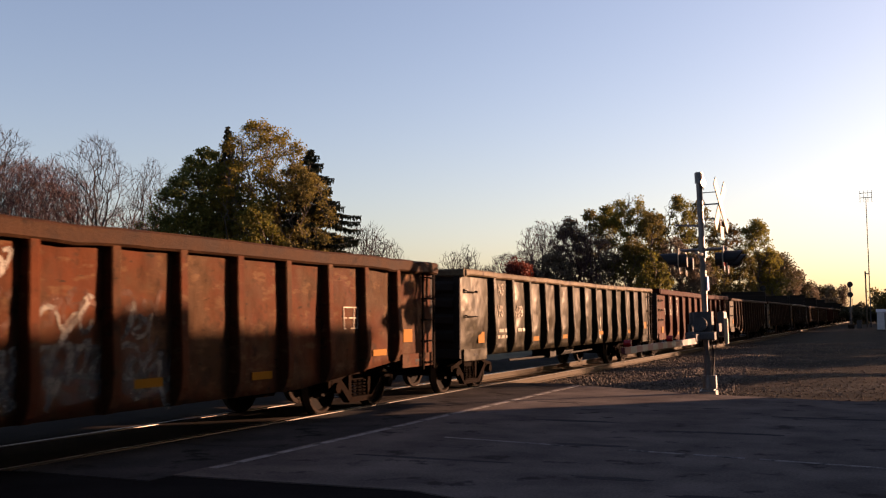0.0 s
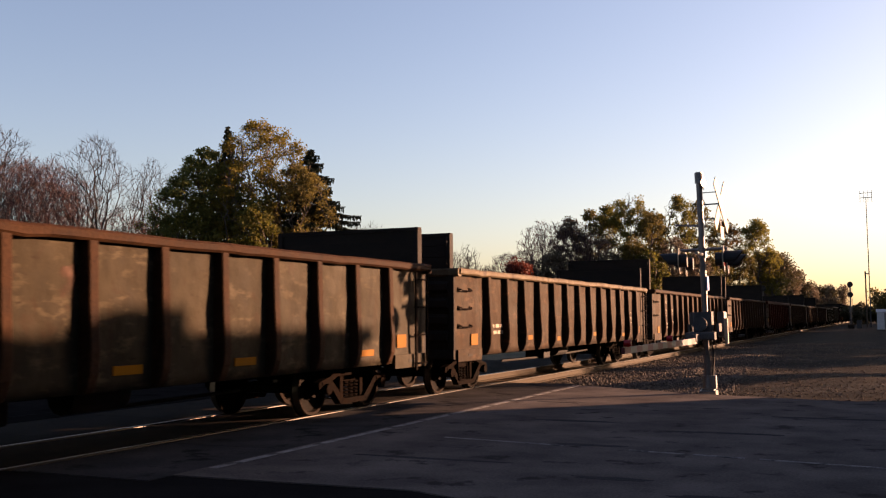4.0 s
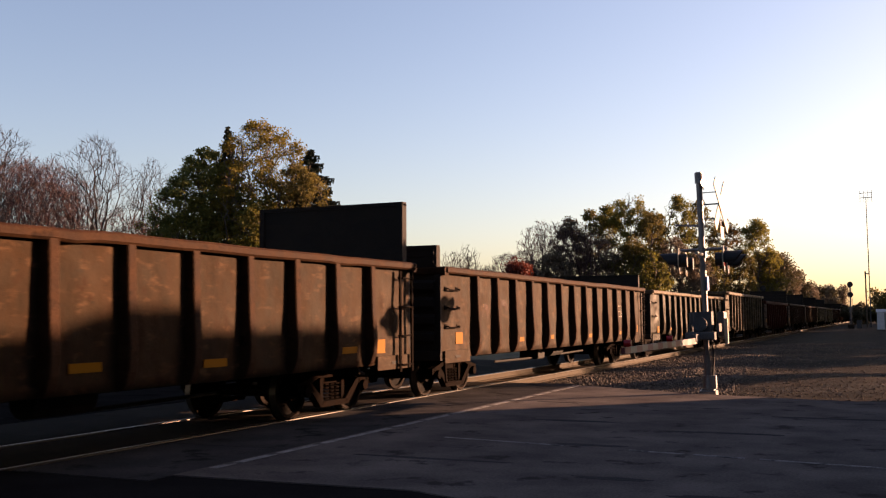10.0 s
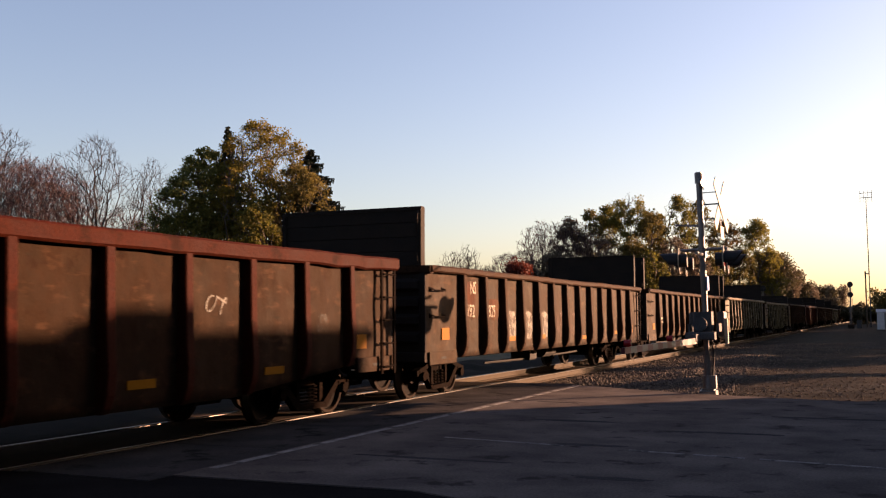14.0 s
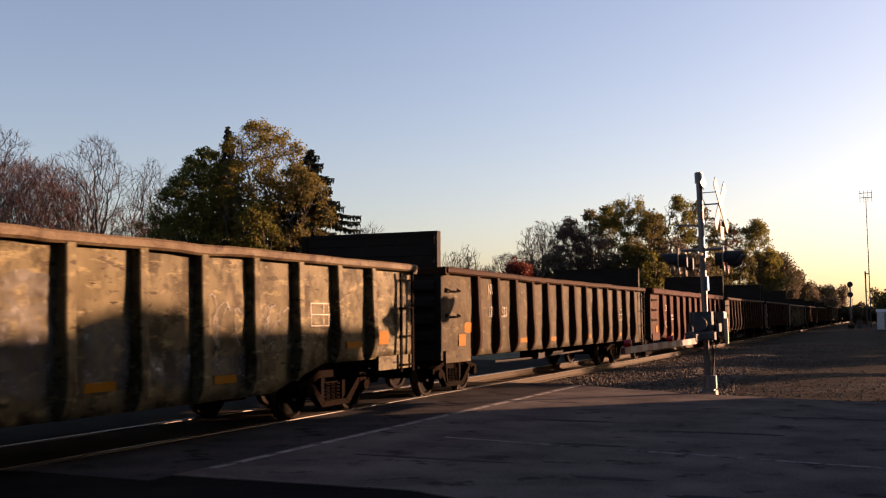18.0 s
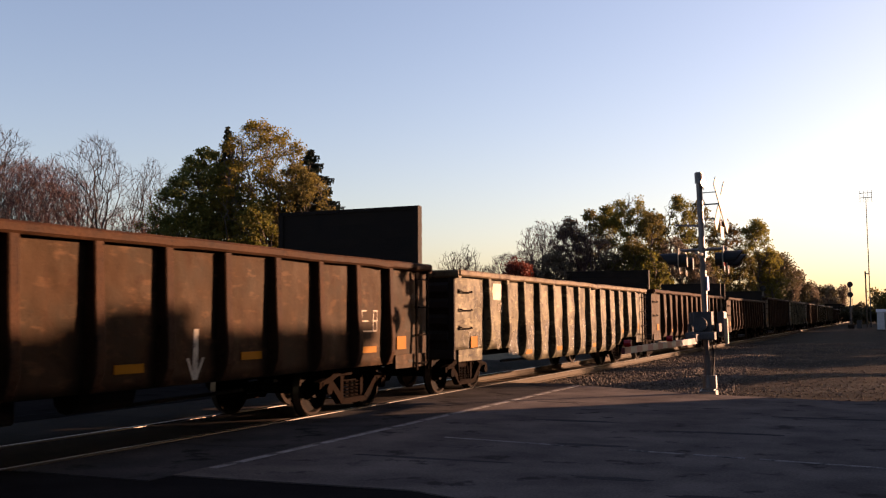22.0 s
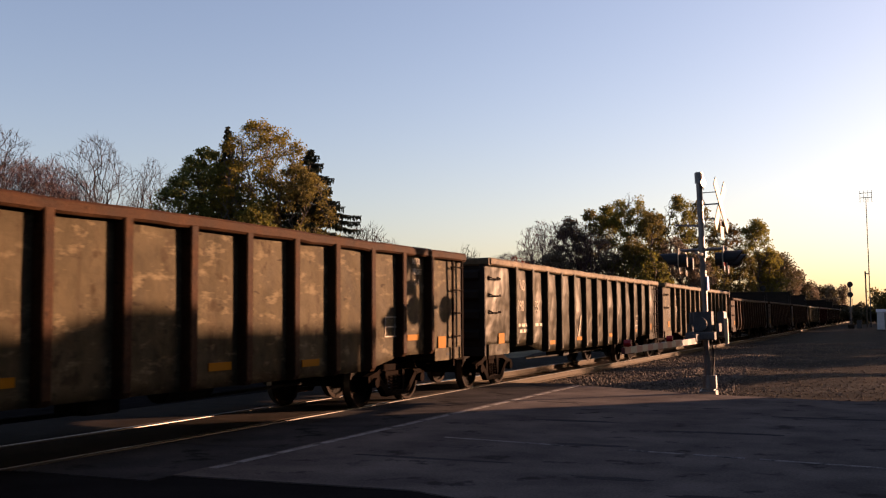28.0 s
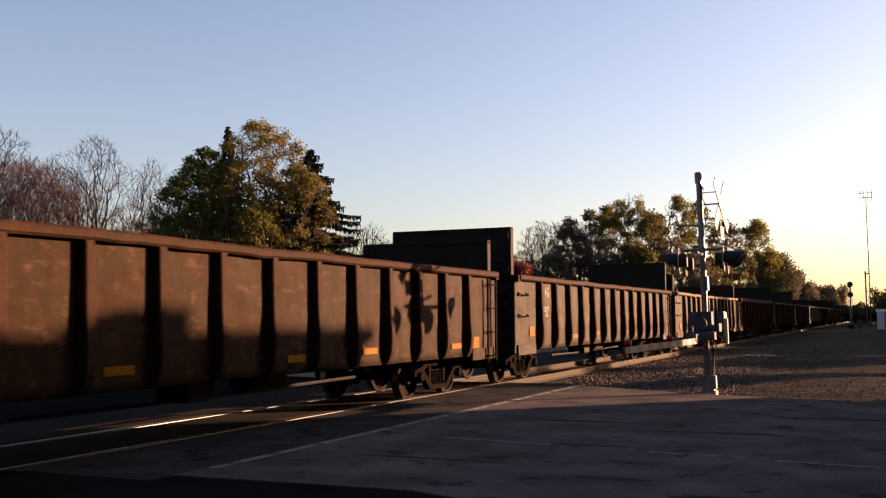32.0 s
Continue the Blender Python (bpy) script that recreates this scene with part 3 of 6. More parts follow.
def coupler_mesh():
    g = Geo()
    g.box(-0.12, 0.12, -0.3, 0.3, 0.74, 0.98, 0.02)
    g.box(-0.17, 0.1, -0.72, -0.28, 0.72, 1.0, 0.04)
    g.box(0.08, 0.19, -0.66, -0.4, 0.74, 0.98, 0.03)
    g.tube([(-0.32, -0.2, 0.8), (-0.34, -0.42, 0.55), (-0.3, -0.66, 0.5)], 0.03, 6)
    return g.mesh("coupler", M_UNDER)


def end_parts(car, top, at):
    """The end wall with its pressed horizontal ribs, corner posts and sill."""
    part("end_sheet", cached(("endsheet", top), lambda: Geo().box(-HALF, HALF, -0.02, 0.02, 0.9, top - 0.08).mesh("end_sheet", M_END)), car, at=at)
    rm = cached("endrib", lambda: Geo().prism([(-0.11, -0.06), (-0.02, -0.12), (-0.02, 0.12), (-0.11, 0.06)], 0, -HALF + 0.12, HALF - 0.12).mesh("end_rib", M_END))
    for k in range(4):
        part("end_rib", rm, car, at=at @ pose(0, 0, 1.15 + k * (top - 1.5) / 3))
    part("end_sill", cached("endsill", lambda: Geo().box(-HALF, HALF, -0.07, 0.07, 0.72, 0.9, 0.02).mesh("end_sill", M_END)), car, at=at)
    pm = cached(("post", top), lambda: Geo().box(-0.06, 0.06, -0.06, 0.06, 0.9, top - 0.06, 0.01).mesh("corner_post", M_END))
    for x in (-HALF + 0.06, HALF - 0.06):
        part("corner_post", pm, car, at=at @ pose(x, 0, 0))


def bulkhead_parts(car, z0, z1, at):
    """A raised end: steel planks one over another in a frame of posts and a cap."""
    def frame_mesh():
        g = Geo()
        for x in (-BULK + 0.05, BULK - 0.05):
            g.box(x - 0.05, x + 0.05, -0.08, 0.08, z0 - 0.25, z1)
            g.tube([(x, -0.08, z1 - 0.05), (x, -0.13, z1 - 0.12), (x, -0.13, z0 + 0.1), (x, -0.08, z0 + 0.05)], 0.016, 5)
        g.box(-BULK, BULK, -0.07, 0.07, z1 - 0.03, z1 + 0.03)
        return g.mesh("bulkhead", M_END)
    b = part("bulkhead", cached(("bulk", z0, z1), frame_mesh), car, "tall dark planked steel bulkhead", at)
    n = max(1, round((z1 - z0) / 0.24))
    d = (z1 - z0) / n
    pm = cached(("bulkplank", round(d, 3)), lambda: Geo().prism([(-0.05, 0.012), (-0.05, d - 0.012), (-0.035, d), (0.05, d), (0.05, 0), (-0.035, 0)], 0, -BULK + 0.1, BULK - 0.1).mesh("plank", M_END))
    for i in range(n):
        part("plank", pm, b, at=pose(0, 0, z0 + d * i))


def truck_mesh():
    """Side frames, bolster and springs of a two-axle truck, centred on the rail top."""
    g = Geo()
    for s in (-1, 1):
        x0, x1 = sorted((s * 0.95, s * 1.07))
        r0, r1 = sorted((s * 0.93, s * 1.02))
        # arched top member over the axle boxes, slanting tension legs to the spring seat, upright columns set back
        g.prism([(-1.1, 0.42), (-1.1, 0.53), (-0.78, 0.6), (-0.52, 0.71), (0.52, 0.71), (0.78, 0.6), (1.1, 0.53), (1.1, 0.42), (0.8, 0.5), (0.52, 0.6), (-0.52, 0.6), (-0.8, 0.5)], 0, x0, x1)
        for q in (-1, 1):
            g.prism([(q * 0.8, 0.5), (q * 0.7, 0.54), (q * 0.33, 0.24), (q * 0.42, 0.15)], 0, x0, x1)
            g.prism([(q * 0.37, 0.22), (q * 0.28, 0.22), (q * 0.28, 0.62), (q * 0.37, 0.62)], 0, r0, r1)
        g.prism([(-0.42, 0.15), (0.42, 0.15), (0.36, 0.235), (-0.36, 0.235)], 0, x0, x1)
        for y in (-0.16, 0.0, 0.16):
            for k in range(5):
                g.disc(((r0 + r1) / 2, y, 0.265 + 0.055 * k), (0, 0, 1), 0.062, 0.028, 8)
        for y in (-0.89, 0.89):
            g.box(x0 - 0.01, x1 + 0.01, y - 0.12, y + 0.12, 0.36, 0.53)
            g.disc((s * 1.09, y, 0.42), (1, 0, 0), 0.085, 0.09, 10)
        # brake beam end and its hanger
        g.box(min(s * 0.7, s * 0.93), max(s * 0.7, s * 0.93), -0.62, -0.52, 0.32, 0.42)
        g.box(min(s * 0.7, s * 0.93), max(s * 0.7, s * 0.93), 0.52, 0.62, 0.32, 0.42)
    g.box(-0.98, 0.98, -0.2, 0.2, 0.5, 0.7)
    g.disc((0, 0, 0.78), (0, 0, 1), 0.22, 0.14, 12)
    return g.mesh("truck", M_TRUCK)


def wheelset_mesh():
    """Axle and two dished wheels with flange, tread and raised rim and hub."""
    g = Geo()
    g.disc((0, 0, 0), (1, 0, 0), 0.085, 1.9, 10)
    for s in (-1, 1):
        g.lathe([(s * q, r) for q, r in ((0.69, 0.0), (0.69, 0.14), (0.735, 0.17), (0.735, 0.35), (0.685, 0.37), (0.685, 0.44), (0.7, 0.45), (0.715, 0.425), (0.82, 0.418),
                                         (0.828, 0.41), (0.828, 0.368), (0.815, 0.36), (0.765, 0.345), (0.76, 0.19), (0.8, 0.15), (0.86, 0.14), (0.86, 0.0))], 30)
    me = g.mesh("wheelset", M_WHEEL)
    me.materials.append(M_TREAD)
    me.materials.append(M_DISH)
    for p in me.polygons:
        r = p.center.yz.length
        if abs(p.normal.x) < 0.4 and r > 0.38:
            p.material_index = 1
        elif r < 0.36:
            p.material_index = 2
    return me


def lettering_mesh(text, size, mat, squeeze=0.74):
    cu = bpy.data.curves.new("lettering", "FONT")
    cu.body, cu.size, cu.extrude, cu.resolution_u = text, size, 0.002, 2
    cu.align_x = "LEFT"
    cu.offset = 0.0
    ob = bpy.data.objects.new("lettering", cu)
    me = bpy.data.meshes.new_from_object(ob)
    bpy.data.objects.remove(ob)
    bpy.data.curves.remove(cu)
    me.transform(Matrix(((0, 0, 1, 0), (squeeze, 0, 0, 0), (0, 1, 0, 0), (0, 0, 0, 1))))
    me.materials.clear()
    me.materials.append(mat)
    return me


CARS = []
WHEELS = ([], [])
BODY_GAP = 1.34


def gondola(front, pitch, paint="brown", chord="brown", kind="straight", top=2.45, lead=0.0, trail=0.0, label="", seed=0, dents=0.6, letters=(), marks=(), ribs_n=13):
    """One gondola. front: y of its leading body end at the start; lead, trail: heights of raised ends; it heads towards -Y."""
    length = pitch - BODY_GAP
    half = length / 2
    mat, cm = PAINT[paint], CHORD[chord]
    car = thing("gondola_car", label, "freight car", group="gondola cars of the train")
    car.matrix_basis = pose(TRACK, front + half, 0.0)
    first = 1.55
    ribs = [-half + first + (length - 2 * first) * i / (ribs_n - 1) for i in range(ribs_n)]
    out = plate(kind, top, half, ribs, seed, dents, {"gloss": 1.1, "silver": 0.7, "sheen_silver": 0.9}.get(paint, 0.1))
    sheet = side_mesh(kind, top, half, ribs, mat, out)
    flip = pose(0, 0, 0, 0, 0, 180)
    part("side_sheet", sheet, car)
    part("side_sheet", sheet, car, at=flip)
    L = round(length, 1)
    deep = {"fish": 0.2, "tall": 0.15}.get(kind, 0.125)
    ch = chord_mesh(L, top + 0.01, deep, cm, seed)
    part("top_chord", ch, car, "scuffed steel top chord")
    part("top_chord", ch, car, at=flip)
    for y in ribs:
        zb = round(bottom(kind, y, half), 2)
        rm = cached(("rib", paint, chord, top, zb, kind == "tall"), lambda: rib_mesh(top, zb, mat if chord == "pale" or paint == "rust" else cm, kind == "tall"))
        part("side_stake", rm, car, at=pose(HALF, y, 0))
        part("side_stake", rm, car, at=pose(-HALF, y, 0, 0, 0, 180))
    end_parts(car, top, pose(0, -half, 0))
    end_parts(car, top, pose(0, half, 0, 0, 0, 180))
    ec = cached(("endchord", chord, top), lambda: Geo().box(-HALF - 0.1, HALF + 0.1, -0.09, 0.09, top - 0.15, top + 0.004, 0.03).mesh("end_chord", cm))
    for s, hgt in ((-1, lead), (1, trail)):
        part("end_chord", ec, car, at=pose(0, s * (half - 0.02), 0))
        if hgt:
            bulkhead_parts(car, top, hgt, pose(0, s * (half - 0.04), 0, 0, 0, 0 if s < 0 else 180))
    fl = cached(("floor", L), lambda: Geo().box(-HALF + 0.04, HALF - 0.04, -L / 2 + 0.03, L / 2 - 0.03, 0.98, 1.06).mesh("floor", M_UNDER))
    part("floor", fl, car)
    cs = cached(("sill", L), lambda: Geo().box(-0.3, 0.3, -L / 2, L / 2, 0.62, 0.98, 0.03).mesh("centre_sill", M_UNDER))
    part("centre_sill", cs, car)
    cp = cached("coupler", coupler_mesh)
    part("coupler", cp, car, at=pose(0, -half + 0.02, 0))
    part("coupler", cp, car, at=pose(0, half - 0.02, 0, 0, 0, 180))
    lm = cached(("ladder", top, kind == "tall"), lambda: ladder_mesh(0.62, top - 0.15))
    part("ladder", lm, car, "steel ladder", pose(HALF, half - 0.32, 0))
    part("ladder", lm, car, "steel ladder", pose(-HALF, -half + 0.32, 0, 0, 0, 180))
    gm = cached("grab", grab_mesh)
    for z in ([top - 0.42, top - 0.9] if seed % 3 else [top - 0.4, top - 0.75, top - 1.1]):
        part("grab_iron", gm, car, at=pose(HALF, -half + 0.42, z))
        part("grab_iron", gm, car, at=pose(-HALF, half - 0.42, z, 0, 0, 180))
    step = cached("step", lambda: Geo().tube([(0.02, -0.22, 0.78), (0.06, -0.22, 0.32), (0.06, 0.22, 0.32), (0.02, 0.22, 0.78)], 0.018, 5).mesh("step", M_TRUCK))
    part("step", step, car, at=pose(HALF - 0.04, -half + 0.35, 0))
    zs = 0.9 if kind == "tall" else 0.84
    bp = cached(("sill_plate", zs, paint), lambda: Geo().box(-0.02, 0.012, -0.6, 0.6, zs - 0.17, zs + 0.06, 0.004).mesh("sill_plate", mat))
    slot = cached(("slot", zs), lambda: Geo().box(0.0, 0.016, -0.11, 0.11, zs - 0.08, zs - 0.035).mesh("jacking_slot", M_UNDER))
    for s in (-1, 1):
        pl = part("sill_plate", bp, car, "end sill plate below the side sheet", pose(HALF + 0.03, s * (half - 0.66), 0))
        part("jacking_slot", slot, pl, "dark slot", pose(0, 0, 0))
    rod = cached("gear", lambda: Geo().disc((0.7, 1.0, 0.66), (0, 1, 0), 0.2, 0.9, 12).box(0.45, 0.95, -0.9, -0.4, 0.45, 0.8, 0.03).tube([(0.8, -3.6, 0.5), (0.8, -0.6, 0.48)], 0.025, 5)
                 .tube([(0.8, 1.4, 0.5), (0.75, 3.8, 0.52)], 0.025, 5).mesh("brake_gear", M_UNDER))
    part("brake_gear", rod, car)
    bw = cached("wheel", lambda: Geo().disc((0, 0, 0), (0, 1, 0), 0.05, 0.06, 8).tube([(0.25 * math.cos(a * 0.6283), 0, 0.25 * math.sin(a * 0.6283)) for a in range(11)], 0.018, 5)
                .tube([(-0.25, 0, 0), (0.25, 0, 0)], 0.014, 4).tube([(0, 0, -0.25), (0, 0, 0.25)], 0.014, 4).mesh("brake_wheel", M_UNDER))
    part("brake_wheel", bw, car, at=pose(0.75, half + 0.16, top - 0.45))
    tm, wm = cached("truck", truck_mesh), cached("wheelset", wheelset_mesh)
    for s in (-1, 1):
        tr = part("truck", tm, car, "rusty two-axle truck", pose(0, s * (half - 1.72), 0))
        for k, y in enumerate((-0.89, 0.89)):
            WHEELS[k].append(part("wheelset", wm, tr, at=pose(0, y, 0.42)))
    # reflective strips low on the side
    rf = cached("strip", lambda: Geo().box(-0.004, 0.006, -0.23, 0.23, -0.05, 0.05).mesh("reflector", M_YELLOW))
    rng = random.Random(seed + 90)
    for i in (j for j in ((1, 3, 6, 8, 11) if seed % 2 else (2, 4, 7, 10)) if j + 1 < ribs_n):
        y = (ribs[i] + ribs[i + 1]) / 2
        part("reflector", rf, car, "yellow reflective strip", pose(HALF + 0.012 + out(y, bottom(kind, y, half) + 0.25), y + rng.uniform(-0.1, 0.1), bottom(kind, y, half) + rng.uniform(0.2, 0.3)))
    for q, y in ((1, -half + 0.95), (1, half - 0.95)):
        part("reflector", cached("plate", lambda: Geo().box(-0.004, 0.006, -0.17, 0.17, -0.11, 0.11).mesh("reflector", M_YELLOW)), car, "yellow reflective plate",
             pose(HALF + 0.014 + out(y, 1.12), y + rng.uniform(-0.2, 0.1), 1.12 + rng.uniform(-0.1, 0.1)))
    # writing: (text, panel, height, size); panel counts from the leading end
    edge = [-half] + ribs + [half] * 3
    for text, panel, z, size in letters:
        i = int(panel)
        y = edge[i] + 0.27 + (panel - i) * 1.2
        part("lettering", laid_on(lettering_mesh(text, size, M_WHITE), out, y, z, 0.012), car, "faded white lettering", pose(0, y, z))
    for make, panel, z in marks:
        i = int(panel)
        y = edge[i] + 0.12 + (panel - i) * 1.2
        name, me, lab = make
        part(name, laid_on(me, out, y, z, 0.006), car, lab, pose(0, y, z))
    CARS.append(car)
    return car


def data_panel():
    def make():
        g = Geo()
        for a in (0, 0.36, 0.5):
            g.box(-0.002, 0.004, a, a + 0.02, 0, 0.34)
        for z in (0, 0.16, 0.32):
            g.box(-0.002, 0.004, 0, 0.52, z, z + 0.02)
        return g.mesh("data_panel", M_WHITE)
    return ("data_panel", cached("datapanel", make), "white outlined data panel")


def bars(n, w=0.8, h=0.07):
    """Lines of small writing too faint to read."""
    def make():
        g = Geo()
        for k in range(n):
            y = 0.0
            r = random.Random(k + n)
            while y < w:
                e = min(w, y + r.uniform(0.1, 0.25))
                g.box(-0.002, 0.003, y, e, -k * h * 1.9, -k * h * 1.9 + h)
                y = e + 0.06
        return g.mesh("small_print", M_WHITE)
    return ("small_print", cached(("bars", n, w, h), make), "small faded white print")


def arrow():
    def make():
        g = Geo()
        g.box(-0.002, 0.003, -0.045, 0.045, 0, 0.6)
        for s in (-1, 1):
            g.prism([(0, 0), (s * 0.04, 0), (s * 0.17, 0.26), (s * 0.12, 0.26)], 0, -0.002, 0.003)
        return g.mesh("arrow_mark", M_WHITE)
    return ("arrow_mark", cached("arrow", make), "white chalked arrow pointing down")


def scrawl(seed, w=0.85, h=0.6, mat=None, strokes=4, r=0.012):
    """One sprayed line that wanders in loops and strokes."""
    rg = random.Random(seed)
    pts = []
    for q in range(strokes):
        cy, cz = (q + rg.uniform(0.2, 0.8)) / strokes * w, rg.uniform(0.3, 0.7) * h
        a0, sp, ry, rz = rg.uniform(0, 6), rg.choice((-1, 1)) * rg.uniform(3.0, 6.0), rg.uniform(0.12, 0.3) * w, rg.uniform(0.25, 0.5) * h
        for k in range(11):
            a = a0 + sp * k / 10
            pts.append(Vector((cy + ry * math.cos(a), cz + rz * math.sin(a * 1.15))))
    g = Geo()
    for i, p in enumerate(pts):
        d = pts[min(i + 1, len(pts) - 1)] - pts[max(i - 1, 0)]
        nn = Vector((-d.y, d.x)).normalized() * r * (0.8 + 0.5 * abs(math.sin(i * 0.7)))
        g.v += [(0, p.x + nn.x, p.y + nn.y), (0, p.x - nn.x, p.y - nn.y)]
    g.f = [(2 * i, 2 * i + 2, 2 * i + 3, 2 * i + 1) for i in range(len(pts) - 1)]
    return ("graffiti", g.mesh("graffiti", mat or M_SPRAY), "looping line of sprayed graffiti")


def wave(seed, w=0.95, r=0.02, mat=None):
    """One sprayed arch of a wavy line that runs on from panel to panel."""
    rg = random.Random(seed)
    top, low, lead = rg.uniform(0.2, 0.32), rg.uniform(-0.06, 0.04), rg.uniform(0.1, 0.4)
    pts = [Vector((w * k / 18, low + top * max(0.0, math.sin(math.pi * (k / 18 - 0.25 * lead) / (0.62 + 0.2 * lead))) + 0.02 * math.sin(k * 1.3 + seed))) for k in range(19)]
    g = Geo()
    for i, p in enumerate(pts):
        d = pts[min(i + 1, len(pts) - 1)] - pts[max(i - 1, 0)]
        nn = Vector((-d.y, d.x)).normalized() * r * (0.6 + 0.6 * abs(math.sin(i * 0.4 + seed)))
        g.v += [(0, p.x + nn.x, p.y + nn.y), (0, p.x - nn.x, p.y - nn.y)]
    g.f = [(2 * i, 2 * i + 2, 2 * i + 3, 2 * i + 1) for i in range(len(pts) - 1)]
    return ("graffiti", g.mesh("graffiti", mat or M_SPRAY), "arch of a sprayed wavy line")


def patch(seed, w=0.7, h=0.5, mat=None):
    """A ragged patch of overspray or bare primer."""
    rg = random.Random(seed)
    pts = []
    for k in range(22):
        a = 2 * math.pi * k / 22
        q = 1 / max(abs(math.cos(a)), abs(math.sin(a)))
        q = q ** 0.7 * rg.uniform(0.88, 1.05)
        pts.append((w / 2 + w / 2 * q * 0.9 * math.cos(a), h / 2 + h / 2 * q * 0.9 * math.sin(a)))
    g = Geo()
    n = len(pts)
    g.v = [(0, w / 2, h / 2)] + [(0, w / 2 + (y - w / 2) * q, h / 2 + (z - h / 2) * q) for q in (0.35, 0.7, 1.0) for y, z in pts]
    g.f = [(0, 1 + i, 1 + (i + 1) % n) for i in range(n)] + [(1 + j * n + i, 1 + (j + 1) * n + i, 1 + (j + 1) * n + (i + 1) % n, 1 + j * n + (i + 1) % n) for j in (0, 1) for i in range(n)]
    me = g.mesh("paint_patch", mat or M_ORANGE)
    return ("paint_patch", me, "faded patch of sprayed paint")


def roundel(mat=None):
    """A faded emblem of nested arcs over a short bar."""
    def make():
        g = Geo()
        for r0, r1 in ((0.2, 0.25), (0.11, 0.15)):
            pts = []
            for k in range(19):
                a = math.radians(-35 + 250 * k / 18)
                pts.append((a, r0, r1))
            base = len(g.v)
            for a, q0, q1 in pts:
                g.v += [(0, 0.25 + q0 * math.cos(a), 0.25 + q0 * math.sin(a)), (0, 0.25 + q1 * math.cos(a), 0.25 + q1 * math.sin(a))]
            g.f += [(base + 2 * i, base + 2 * i + 1, base + 2 * i + 3, base + 2 * i + 2) for i in range(18)]
        g.add([(0, 0.22, 0.0), (0, 0.3, 0.0), (0, 0.3, 0.22), (0, 0.22, 0.22)], [(0, 1, 2, 3)])
        return g.mesh("emblem", mat or M_WHITE)
    return ("emblem", cached("roundel", make), "faded pale emblem of nested arcs")


def ns(number, z=1.98, size=0.36):
    """Reporting mark over the number, split over two panels."""
    a, b = number
    return [("NS", 1.15, z, size)] + ([(a, 1.02, z - 0.46, size)] if a else []) + ([(b, 2.02, z - 0.46, size)] if b else [])


def cr(number, z=1.98):
    return [("CR", 1.15, z, 0.36)] + ([(number, 1.05, z - 0.46, 0.36)] if number else [])


